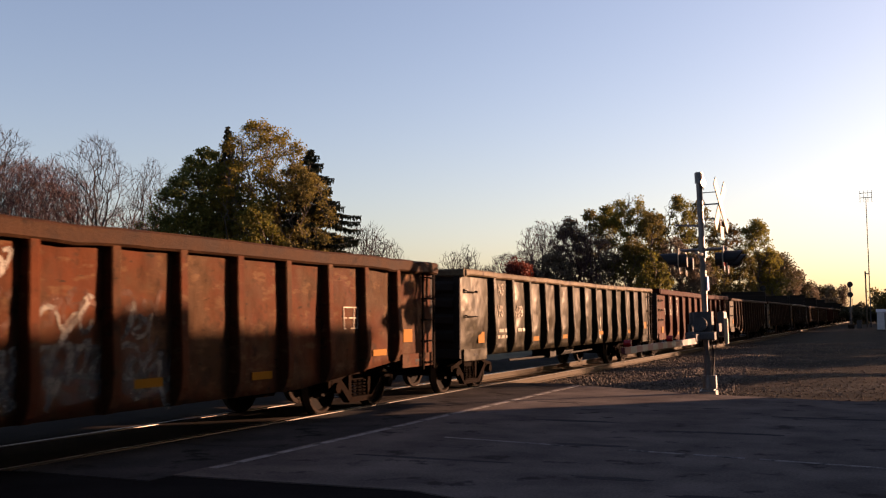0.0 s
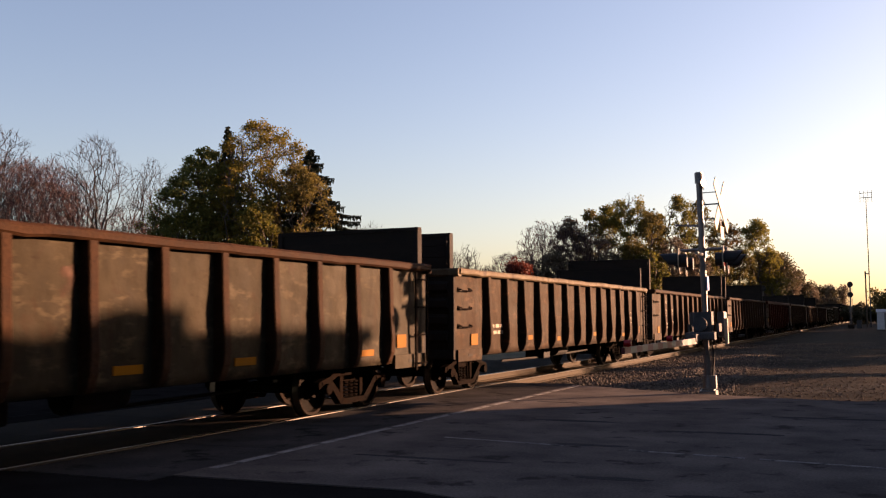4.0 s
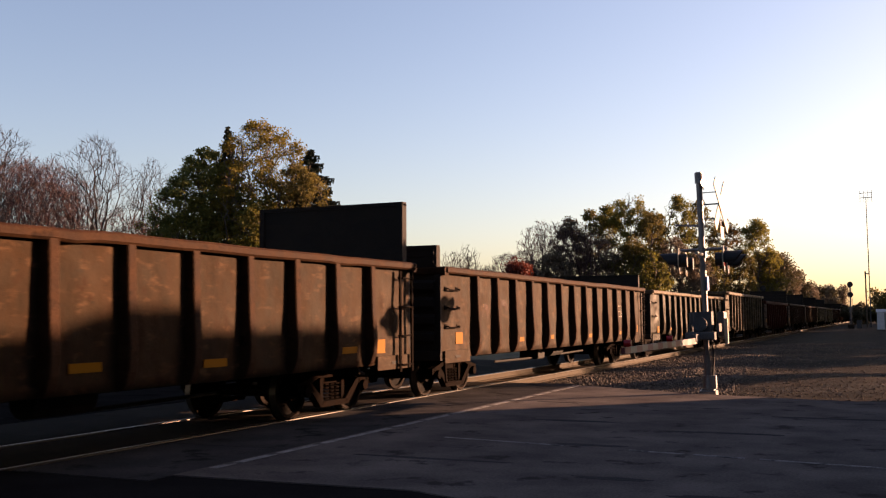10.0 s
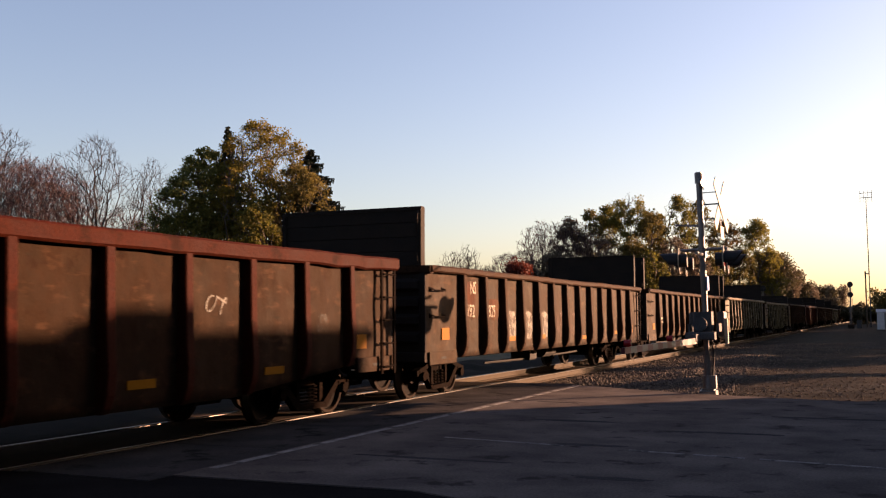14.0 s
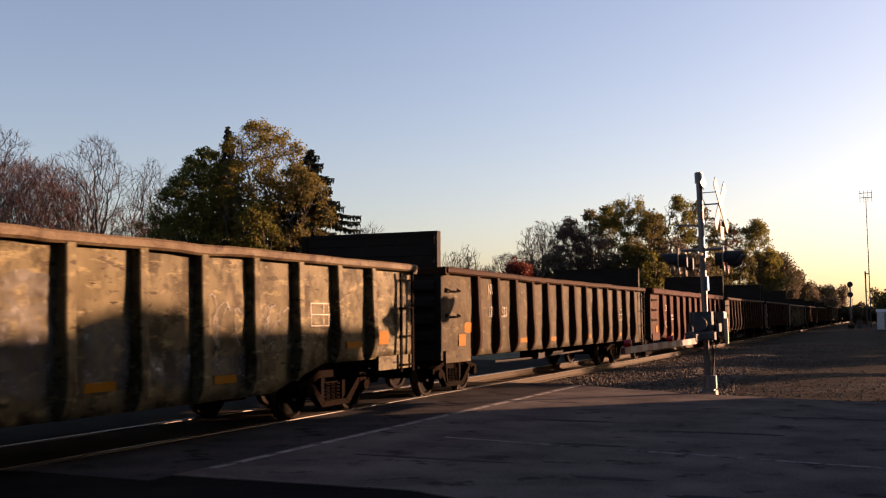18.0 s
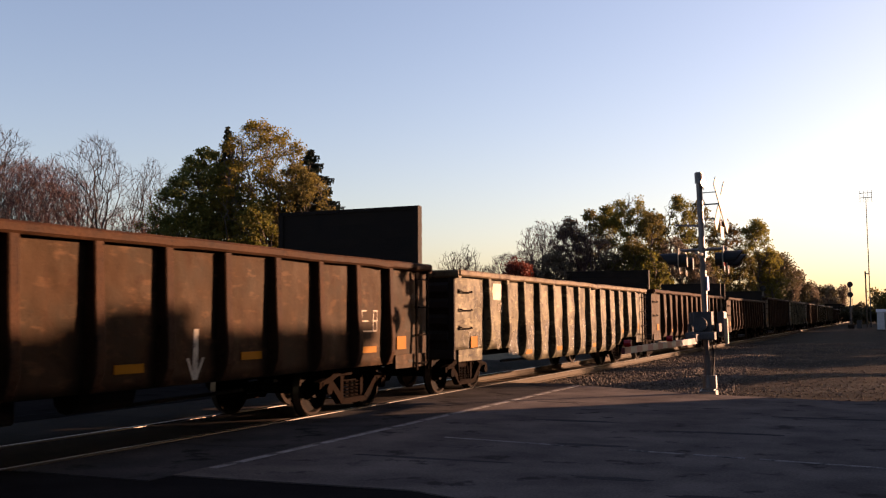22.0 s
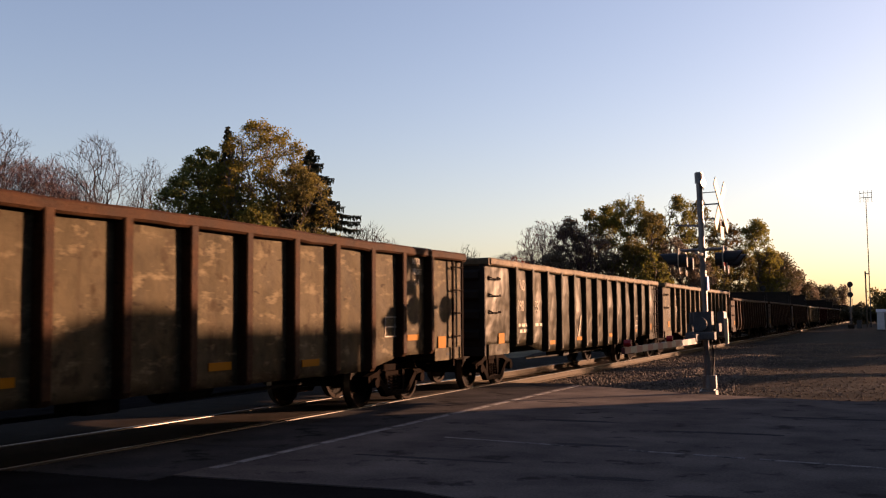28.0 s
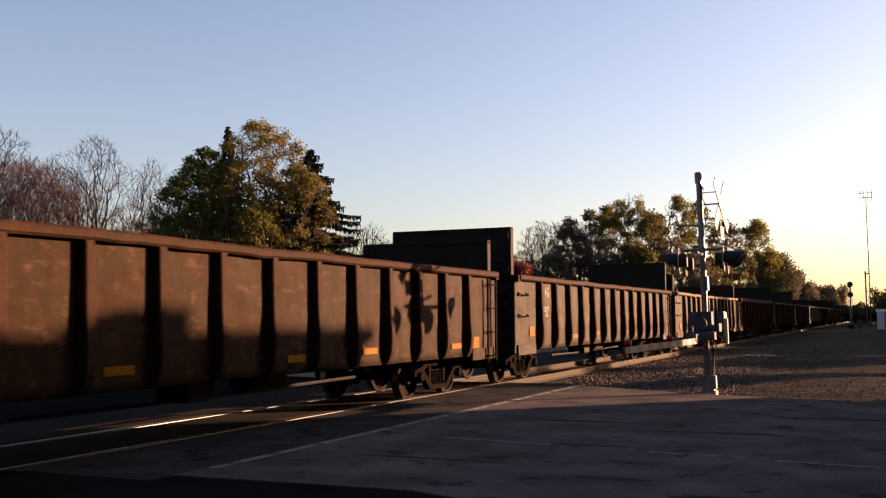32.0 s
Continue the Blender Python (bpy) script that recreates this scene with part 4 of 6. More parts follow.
# y of each leading body end at the start
FRONT = [0.0, 17.73, 35.67, 53.53, 71.08, 88.91, 106.36, 124.25, 141.99, 159.44, 177.14, 194.81, 212.57, 229.96, 247.35, 264.7, 282.53, 300.58, 318.32, 335.6,
         353.34, 370.71, 388.34, 406.04, 423.35, 441.07, 458.82, 476.36, 493.9, 511.7, 529.36, 546.73, 564.49, 582.44, 600.63, 618.73]
while len(FRONT) < 52:
    FRONT.append(FRONT[-1] + 17.8)
GON = "open steel gondola car"
LOW, HIGH, MIDH = 3.1, 3.49, 2.83
SPEC = [
    dict(paint="rust", chord="brown", kind="fish", top=2.49, label="rust-orange " + GON + " with sprayed loops", dents=0.8,
         marks=[(patch(130 + i, 0.95, 0.62 + 0.1 * (i % 2), M_FOIL), p + 0.02, 0.6) for i, p in enumerate((3, 4, 5, 6, 7))] + [(scrawl(i + 1, 0.95, 0.7, None, 4, 0.03), p, 0.62) for i, p in enumerate((3, 4, 5, 6, 7))]
         + [(scrawl(i + 9, 0.8, 0.5, M_ORANGE, 4, 0.03), p, 1.35) for i, p in enumerate((4, 5, 6, 7))] + [(scrawl(i + 140, 0.8, 0.45, None, 3, 0.024), p, z) for i, (p, z) in enumerate(((5, 1.75), (6, 1.3), (7, 1.25)))]
         + [(data_panel(), 11.3, 1.35)]),
    dict(paint="gloss", chord="pale", label="dented grey-black " + GON + " with bright chord", dents=1.2, letters=ns(("190", "488")),
         marks=[(bars(2), 1.05, 1.2), (bars(1), 2.1, 1.2), (arrow(), 8.4, 0.9), (data_panel(), 12.2, 1.25)]),
    dict(paint="oxide", chord="red", kind="fish", top=2.49, label="oxide-red " + GON + " with a deepened side sill", letters=[("C R", 1.1, 1.98, 0.36), ("58", 0.75, 1.55, 0.36), ("1382", 1.05, 1.55, 0.36)], dents=0.25,
         marks=[(patch(3, 1.0, 0.42, M_SCUFF), 1.15, 1.55), (roundel(), 2.2, 1.52), (bars(1, 0.4), 2.25, 2.15), (roundel(), 10.2, 1.6), (bars(1, 0.4), 10.2, 2.25), (arrow(), 6.4, 0.75), (data_panel(), 11.1, 1.3)], ribs_n=11),
    dict(paint="black", chord="brown", kind="trapezoid", top=2.42, label="brown-black " + GON + " with a stepped deep sill", letters=ns(("187", "726")), dents=0.6,
         marks=[(patch(5, 0.8, 0.5, M_SCUFF), 6.1, 1.55), (patch(6, 0.95, 1.05, M_ORANGE), 7.05, 1.2), (patch(7, 0.7, 0.5, M_ORANGE), 8.1, 1.5), (patch(4, 0.6, 0.55, M_ORANGE), 9.15, 1.5), (patch(2, 0.5, 0.4, M_ORANGE), 5.4, 1.75), (patch(10, 0.4, 0.3, M_SCUFF), 10.5, 1.2), (arrow(), 6.4, 0.8), (data_panel(), 11.4, 1.5)]),
    dict(paint="black", chord="brown", lead=LOW, trail=LOW, label="worn black " + GON + " with raised ends and scrawls", letters=ns(("192", "061")), dents=0.7,
         marks=[(scrawl(21, 0.8, 1.1, None, 3), 3.1, 0.95), (scrawl(22, 0.8, 1.0, None, 3), 4.1, 1.0), (patch(8, 0.42, 0.26, M_YELLOW), 0.8, 1.6), (patch(9, 0.5, 0.4), 6.5, 1.7)]),
    dict(paint="brown", chord="pale", lead=LOW, trail=LOW, label="brown " + GON + " with raised dark ends", dents=0.7, marks=[(bars(2), 1.1, 1.3), (data_panel(), 12.1, 1.3)]),
    dict(paint="brown", chord="brown", lead=HIGH, trail=HIGH, label="rusty brown " + GON + " with tall dark bulkheads", letters=ns(("192", "837")), dents=0.4,
         marks=[(bars(2), 1.1, 1.2), (bars(1), 2.1, 1.25), (patch(11, 0.5, 0.26, M_SCUFF), 0.62, 1.35), (arrow(), 8.4, 0.82), (patch(12, 0.6, 0.6, M_SCUFF), 11.2, 1.2)]),
    dict(paint="brown", chord="brown", lead=HIGH, trail=HIGH, label="brown " + GON + " with orange number panel, tall bulkheads", letters=ns(("192", "973")), dents=0.4,
         marks=[(patch(13, 0.75, 1.0, PAINT["rust"]), 1.1, 1.25), (patch(14, 0.75, 0.7, PAINT["rust"]), 2.1, 1.2), (bars(1), 1.15, 1.25)]),
    dict(paint="mauve", chord="red", kind="fish", top=2.49, label="faded red-brown " + GON + " with a sprayed wave", letters=cr("582131"), dents=0.25, ribs_n=11,
         marks=[(bars(2), 1.1, 1.25), (arrow(), 6.4, 0.75)] + [(wave(31 + i, 0.95), p + 0.03, 1.2) for i, p in enumerate((1, 2, 3, 4, 5, 6, 7, 8, 9))]),
    dict(paint="brown", chord="brown", lead=LOW, trail=LOW, label="brown " + GON + " with silvery smears and raised ends", dents=0.5,
         marks=[(patch(15, 0.7, 0.55, M_SCUFF), 1.15, 1.3), (patch(16, 0.7, 0.5, M_SCUFF), 2.15, 1.35), (patch(17, 0.7, 0.5, M_SCUFF), 3.1, 1.35), (scrawl(23, 0.7, 0.55, M_ORANGE, 3, 0.03), 5.1, 1.25), (scrawl(24, 0.7, 0.5, M_ORANGE, 3, 0.03), 6.1, 1.25), (scrawl(26, 0.5, 0.6, M_ORANGE, 2, 0.028), 7.3, 1.25), (data_panel(), 11.2, 1.4)]),
    dict(paint="brown", chord="brown", lead=HIGH, trail=HIGH, label="brown " + GON + " with rust streaks and tall dark bulkheads", letters=ns(("192", "774")), dents=0.5,
         marks=[(roundel(), 0.7, 1.15), (scrawl(25, 0.6, 0.4, None, 3), 2.2, 0.8)]),
    dict(paint="brown", chord="brown", lead=MIDH, trail=2.87, label="grey-brown " + GON + " with slightly raised ends", letters=[("2", 3.7, 1.5, 0.3)], dents=0.8,
         marks=[(patch(18, 0.5, 0.3, M_ORANGE), 1.2, 1.5), (patch(19, 0.5, 0.3, M_ORANGE), 2.2, 1.6), (data_panel(), 11.2, 1.5)]),
    dict(paint="gloss", chord="pale", kind="trapezoid", top=2.42, label="dusty grey " + GON + " with scrawls and deep sill", dents=1.0,
         marks=[(scrawl(41 + i, 0.85, 0.7, None, 4), p, z) for i, (p, z) in enumerate(((1, 1.5), (3, 1.4), (3, 0.7), (4, 1.2), (5, 0.9), (10, 1.4)))] + [(patch(20, 0.12, 1.1, M_ORANGE), 0.3, 1.2), (scrawl(150, 1.0, 0.5, M_WHITE, 6, 0.02), 7.02, 1.2), (scrawl(151, 0.7, 0.2, M_WHITE, 2, 0.016), 7.1, 0.98), (scrawl(152, 0.4, 0.14, M_WHITE, 1, 0.016), 7.5, 1.75), (data_panel(), 11.2, 1.3)]),
    dict(paint="tan", chord="pale", kind="tall", top=2.74, label="tall dusty " + GON + " with white scrawls", letters=[("NS", 1.3, 2.0, 0.3), ("2016", 1.02, 1.54, 0.34), ("12", 2.05, 1.54, 0.34)], dents=0.5,
         marks=[(scrawl(51, 0.8, 0.7, None, 5), 0.6, 1.3), (scrawl(52, 0.6, 0.6, None, 5), 6.2, 1.0), (scrawl(53, 0.7, 0.9, None, 4), 10.1, 1.1), (scrawl(54, 0.7, 0.6, None, 5), 12.3, 1.9), (bars(2), 1.2, 1.4)]),
    dict(paint="mauve", chord="red", kind="fish", top=2.49, label="rusty red-brown " + GON + " with a deepened side sill", letters=cr("582081"), dents=0.3, ribs_n=11,
         marks=[(bars(1), 1.2, 1.35), (patch(22, 0.5, 0.5, M_ORANGE), 2.3, 1.2), (scrawl(55, 0.4, 0.3, None, 2), 8.3, 1.5), (patch(24, 0.35, 0.3, M_SCUFF), 10.2, 1.3)]),
    dict(paint="brown", chord="brown", lead=HIGH, trail=HIGH, label="brown " + GON + " with large faded block letters", letters=ns(("192", "825")), dents=0.4,
         marks=[(patch(60 + i, 0.75, 0.75, M_SPRAY if i < 3 else M_ORANGE), p, 0.95) for i, p in enumerate((3.05, 4.05, 5.1, 6.2, 7.2))] + [(patch(66, 0.75, 0.85, PAINT["rust"]), 1.1, 1.42), (patch(67, 0.75, 0.5, PAINT["rust"]), 2.1, 1.42)]),
    dict(paint="brown", chord="brown", lead=HIGH, trail=HIGH, label="brown " + GON + " with tall dark bulkheads", dents=0.5, marks=[(bars(2), 1.1, 1.4), (data_panel(), 12.1, 1.3)]),
    dict(paint="silver", chord="pale", lead=HIGH, trail=HIGH, label="pale peeling " + GON + " with tall dark bulkheads", letters=ns(("192", "654")), dents=0.9,
         marks=[(patch(68, 0.75, 1.5, PAINT["mauve"]), 1.1, 0.9), (patch(69, 0.75, 1.3, PAINT["black"]), 2.1, 0.9), (data_panel(), 11.2, 1.4)]),
    dict(paint="sheen_silver", chord="pale", kind="trapezoid", top=2.42, label="dark " + GON + " splashed with silver graffiti", letters=[("LBR", 1.1, 1.86, 0.32), ("1017", 1.1, 1.45, 0.34)], dents=1.1,
         marks=[(patch(70 + i, 0.95, h, M_FOIL), p, 0.68) for i, (p, h) in enumerate(((4.05, 0.5), (5.05, 1.2), (6.05, 1.4), (7.05, 0.9), (8.05, 0.5), (9.05, 0.4)))] + [(scrawl(61 + i, 0.85, 0.8, None, 4), p, z) for i, (p, z) in enumerate(((0.5, 0.8), (2, 0.8), (3, 1.3), (9, 1.0), (10, 1.0)))]
         + [(bars(2, 0.6, 0.09), 0.6, 1.8), (patch(76, 0.14, 1.3, M_ORANGE), 0.25, 1.1), (data_panel(), 11.2, 1.4)]),
    dict(paint="tan", chord="brown", lead=LOW, trail=LOW, label="tan-brown " + GON + " with raised dark ends", letters=[("NW", 1.35, 1.98, 0.32), ("189", 1.35, 1.52, 0.32), ("323", 2.1, 1.52, 0.32)], dents=0.7,
         marks=[(patch(77, 0.5, 0.24, M_YELLOW), 0.7, 1.2), (data_panel(), 11.2, 1.4)]),
    dict(paint="oxide", chord="red", kind="fish", top=2.49, label="red-orange " + GON + " with a pale emblem", letters=[("CR", 1.4, 1.7, 0.34), ("582132", 1.02, 1.1, 0.34)], dents=0.5, ribs_n=11,
         marks=[(bars(2), 2.1, 1.5), (roundel(), 10.2, 1.6), (bars(1, 0.4), 10.2, 2.25), (patch(78, 0.4, 0.3, M_SCUFF), 9.3, 1.2)]),
    dict(paint="brown", chord="brown", lead=HIGH, trail=HIGH, label="grey-brown " + GON + " with tall dark bulkheads", letters=ns(("192", "654")) + [("C", 0.95, 1.3, 0.28)], dents=0.4,
         marks=[(bars(2), 1.1, 1.2), (bars(2), 2.1, 1.2), (data_panel(), 11.3, 1.15), (scrawl(160, 0.75, 0.26, M_WHITE, 5, 0.014), 5.1, 1.72)]),
    dict(paint="brown", chord="brown", lead=HIGH, trail=HIGH, label="brown " + GON + " with hand-chalked number", letters=[("NS", 0.45, 1.82, 0.34), ("192720", 0.45, 1.38, 0.36)], dents=0.4,
         marks=[(scrawl(66, 0.7, 0.9, None, 3, 0.02), 4.1, 1.4), (arrow(), 8.4, 0.8), (data_panel(), 12.1, 1.3)]),
    dict(paint="silver", chord="pale", kind="trapezoid", top=2.42, label="pale dented " + GON + " with silver overspray", letters=[("1028", 1.3, 1.62, 0.3)], dents=1.2,
         marks=[(patch(120 + i, 0.95, 0.62 + 0.12 * (i % 3), M_FOIL), i + 2.05, 0.64) for i in range(9)] + [(patch(79, 0.9, 0.85, M_SCUFF), 0.55, 1.35), (patch(80, 0.6, 0.4, M_SIGN), 1.2, 1.85)] + [(scrawl(71 + i, 0.85, 0.55, None, 4), p, 0.8) for i, p in enumerate((0.3, 1, 2, 3, 10))]),
    dict(paint="brown", chord="brown", lead=LOW, trail=LOW, label="brown " + GON + " with orange smears and raised ends", dents=0.5,
         marks=[(scrawl(81, 0.6, 0.5, None, 5), 1.2, 1.4), (patch(81, 0.75, 0.4, M_ORANGE), 2.1, 1.4), (patch(82, 0.7, 0.4, M_ORANGE), 3.1, 1.4), (scrawl(82, 0.5, 0.6, M_ORANGE, 4), 11.2, 1.3)]),
    dict(paint="mauve", chord="brown", lead=LOW, trail=LOW, label="red-brown " + GON + " with raised dark ends", letters=[("NW", 1.15, 1.98, 0.32), ("186", 1.15, 1.52, 0.34), ("529", 2.1, 1.52, 0.34)], dents=0.3,
         marks=[(patch(83, 0.6, 0.5, M_ORANGE), 9.2, 1.15), (bars(1), 1.1, 1.3), (arrow(), 8.4, 0.8)]),
    dict(paint="tan", chord="brown", kind="tall", top=2.73, label="tall grey-brown " + GON + " with a row of orange graffiti", letters=[("NS", 1.35, 2.1, 0.32), ("207", 1.1, 1.66, 0.34), ("56", 2.15, 1.66, 0.34)], dents=0.2,
         marks=[(scrawl(91, 0.9, 0.9, None, 5), 1.05, 0.95), (scrawl(92, 0.8, 0.4, None, 3), 2.1, 1.5), (scrawl(93, 0.8, 0.5, None, 3), 3.1, 1.3)] + [(patch(84 + i, 0.85, 1.1, M_ORANGE), p, 0.98) for i, p in enumerate((5.1, 6.05, 7.05, 8.05, 9.05))]
         + [(scrawl(94 + i, 0.9, 1.1, None, 3), p, 1.0) for i, p in enumerate((5.1, 6.05, 7.05, 8.05, 9.05))]),
    dict(paint="silver", chord="pale", kind="tall", top=2.73, label="tall pale " + GON + " with a black ladder", dents=0.3, marks=[(bars(3), 11.1, 2.2), (bars(2), 12.2, 2.2)], letters=[("G12", 11.4, 1.45, 0.3)]),
    dict(paint="tan", chord="brown", kind="tall", top=2.73, label="tall dark " + GON + " with rust patches", letters=[("NS", 1.2, 2.12, 0.34), ("210179", 1.05, 1.68, 0.34), ("INSIDE", 12.2, 2.45, 0.15), ("HEIGHT", 12.2, 2.27, 0.15), ("5 - 6", 12.25, 2.08, 0.15)], dents=0.2,
         marks=[(patch(96, 0.5, 0.34, M_SIGN), 1.1, 2.08), (bars(3, 0.45), 0.9, 2.4), (bars(2), 1.1, 1.35), (data_panel(), 11.4, 1.2)]),
    dict(paint="gloss", chord="pale", kind="tall", top=2.73, label="tall dented grey " + GON + " glinting in the sun", letters=ns(("190", "458"), 2.1), dents=1.3,
         marks=[(bars(2), 1.1, 1.3), (bars(1), 2.1, 1.3), (arrow(), 5.4, 0.95), (data_panel(), 11.4, 1.2)]),
    dict(paint="tan", chord="pale", kind="tall", top=2.73, label="tall tan-brown " + GON + " with many chalk scrawls", letters=[("NS", 1.3, 2.12, 0.3), ("201", 1.3, 1.68, 0.32), ("26", 2.2, 1.68, 0.32)], dents=0.6,
         marks=[(scrawl(100 + i, 0.8, 0.5, None, 4, 0.013), p, 1.45) for i, p in enumerate((0.6, 1, 2, 4, 5, 6, 7, 8, 9))] + [(scrawl(110 + i, 0.8, 0.75, M_SPRAY, 7, 0.014), p, z) for i, (p, z) in enumerate(((11.1, 2.0), (12.2, 1.85), (11.1, 1.3)))]),
    dict(paint="mauve", chord="brown", lead=MIDH, trail=MIDH, label="brown " + GON + " with bare patches", dents=0.5,
         marks=[(patch(97, 0.5, 0.3, M_ORANGE), 0.7, 1.4), (patch(98, 0.5, 0.45, M_SCUFF), 1.3, 1.4), (patch(99, 0.6, 0.45, M_SCUFF), 2.2, 1.4), (data_panel(), 11.2, 1.2), (patch(100, 0.2, 0.3, M_SCUFF), 11.4, 1.8)]),
    dict(paint="brown", chord="brown", lead=LOW, trail=LOW, label="brown " + GON + " with raised dark ends", letters=[("NW", 1.1, 1.98, 0.3), ("189", 1.2, 1.55, 0.32)], dents=0.5,
         marks=[(patch(101, 0.6, 0.4, M_ORANGE), 1.15, 1.5), (bars(1), 1.2, 1.35), (patch(102, 0.4, 0.25, M_YELLOW), 0.4, 1.2)]),
    dict(paint="black", chord="brown", lead=HIGH, trail=HIGH, label="dark " + GON + " with pale smears and tall bulkheads", letters=ns(("192", "")), dents=0.6, marks=[(patch(103, 0.5, 0.4, M_SCUFF), 2.1, 1.3)]),
]
REST = [
    dict(paint="brown", lead=HIGH, trail=HIGH, label="rusty brown " + GON + " with tall dark bulkheads"),
    dict(paint="mauve", chord="red", kind="fish", top=2.49, ribs_n=11, label="faded red-brown " + GON + " far down the track"),
    dict(paint="tan", chord="pale", lead=LOW, trail=LOW, label="tan-brown " + GON + " with raised dark ends"),
    dict(paint="black", label="worn black " + GON + " far down the track"),
]


def build_train():
    for i, y in enumerate(FRONT[:-1]):
        spec = SPEC[i] if i < len(SPEC) else REST[(i * 3) % 4]
        gondola(y, FRONT[i + 1] - y, seed=i + 1, **spec)


build_train()


# ---- crossing signal ----
def crossing_signal():
    s = thing("crossing_signal", "aluminium crossing signal mast with lowered gate arm and black hooded lamps", "crossing signal", at=pose(-3.3, 20.3, 0, 0, -1.25, 0))
    part("base", Geo().box(-0.16, 0.16, -0.16, 0.16, -0.1, 0.05, 0.02).disc((0, 0, 0.19), (0, 0, 1), 0.125, 0.3, 14, 0.09).box(-0.12, 0.12, -0.12, 0.12, 0.05, 0.09).box(0.03, 0.16, -0.09, 0.1, 0.08, 0.34, 0.02).mesh("base", M_ALU), s)
    part("pole", Geo().disc((0, 0, 2.2), (0, 0, 1), 0.06, 4.35, 16).disc((0, 0, 4.385), (0, 0, 1), 0.07, 0.03, 16).mesh("pole", M_ALU, False), s, "weathered aluminium pole")
    part("bell", Geo().disc((0.0, 0, 4.28), (0, 0, 1), 0.085, 0.2, 14).disc((0.07, -0.06, 4.18), (1, -0.5, 0), 0.09, 0.06, 14).mesh("bell", M_ALU), s)
    part("plate", Geo().box(0.068, 0.075, -0.06, 0.08, 4.05, 4.27).mesh("plate", M_SIGN), s, "small white plate")
    # crossbuck, facing along the road
    for a in (-45, 45):
        part("crossbuck_blade", Geo().box(-0.008, 0.008, -0.64, 0.64, -0.11, 0.11).mesh("crossbuck_blade", M_SIGN), s, "white crossbuck blade", pose(0.4, 0, 0, 0, 0, -5.5) @ pose(-0.01 if a > 0 else 0.01, 0.0, 3.7, a, 0, 0))
    part("crossbuck_bracket", Geo().tube([(0.05, 0, 3.74), (0.39, 0, 3.74)], 0.016, 6).tube([(0.05, 0, 3.45), (0.39, 0, 3.45)], 0.014, 6).tube([(0.05, 0, 3.98), (0.38, 0, 3.98)], 0.01, 6).box(0.37, 0.39, -0.03, 0.03, 3.2, 4.0).mesh("crossbuck_bracket", M_ALU), s)
    part("track_count_sign", Geo().box(0.4, 0.41, -0.22, 0.22, 3.02, 3.28).mesh("track_count_sign", M_SIGN), s, "small white sign plate")
    # lamps on a cross arm: pairs face both ways along the road
    part("cross_arm", Geo().tube([(0, -0.7, 2.74), (0, 0.7, 2.74)], 0.035, 8).tube([(-0.44, 0, 2.84), (0.5, 0, 2.84)], 0.03, 8).disc((0, 0, 2.78), (0, 0, 1), 0.09, 0.2, 10).tube([(-0.5, 0, 3.36), (0.1, 0, 3.31)], 0.022, 6).mesh("cross_arm", M_ALU), s)
    disc_m = Geo().disc((0, 0, 0), (1, 0, 0), 0.25, 0.012, 24).mesh("lamp_background", M_BLACK)
    # The pale rim stands for the sunlit edge of each black disc.
    rim_m = Geo()
    for k in range(24):
        a, b = 2 * math.pi * k / 24, 2 * math.pi * (k + 1) / 24
        rim_m.add([(d, r * math.cos(t), r * math.sin(t)) for d in (-0.02, 0.0) for t in (a, b) for r in (0.235, 0.252)], [(0, 1, 3, 2), (4, 6, 7, 5), (1, 5, 7, 3), (0, 2, 6, 4)])
    rim = rim_m.mesh("background_rim", M_SIGN)
    hood = Geo()
    n = 14
    for k in range(n):
        a, b = math.radians(-25 + 230 * k / n), math.radians(-25 + 230 * (k + 1) / n)
        hood.add([(0.0, 0.155 * math.cos(a), 0.155 * math.sin(a)), (0.0, 0.155 * math.cos(b), 0.155 * math.sin(b)),
                  (0.36 - 0.12 * (1 - math.sin(b)), 0.15 * math.cos(b), 0.15 * math.sin(b)), (0.36 - 0.12 * (1 - math.sin(a)), 0.15 * math.cos(a), 0.15 * math.sin(a))], [(0, 1, 2, 3)])
    hood_m = hood.mesh("lamp_hood", M_BLACK)
    case = Geo().disc((-0.08, 0, 0), (1, 0, 0), 0.13, 0.16, 16).mesh("lamp_case", M_BLACK)
    lens = Geo().disc((0.012, 0, 0), (1, 0, 0), 0.14, 0.01, 20).mesh("lamp_lens", M_LENS)
    for x, turn in ((0.45, 0), (-0.4, 180)):
        for y in (-0.62, 0.62):
            lamp = part("lamp", case, s, "black hooded crossing lamp", pose(0, 0, 0, 0, 0, 4.6) @ pose(x, y, 2.6, 0, 0, turn))
            part("lamp_background", disc_m, lamp)
            part("background_rim", rim, lamp, "disc rim coloured pale as if sunlit")
            part("lamp_hood", hood_m, lamp)
            part("lamp_lens", lens, lamp, "dark red lens")
    part("number_plate", Geo().box(0.07, 0.09, -0.09, 0.09, 2.02, 2.3).mesh("number_plate", plain("blue_sign_sheet", (0.25, 0.33, 0.55), 0.5)), s, "small blue notice plate")
    # gate mechanism, counterweights and arm
    part("gate_mechanism", Geo().box(-0.22, 0.14, -0.17, 0.17, 1.12, 1.6, 0.03).box(-0.25, 0.17, -0.2, 0.2, 1.06, 1.14, 0.02).disc((-0.07, -0.24, 1.36), (0, 1, 0), 0.14, 0.1, 14).mesh("gate_mechanism", M_GATE), s, "grey gate mechanism box")
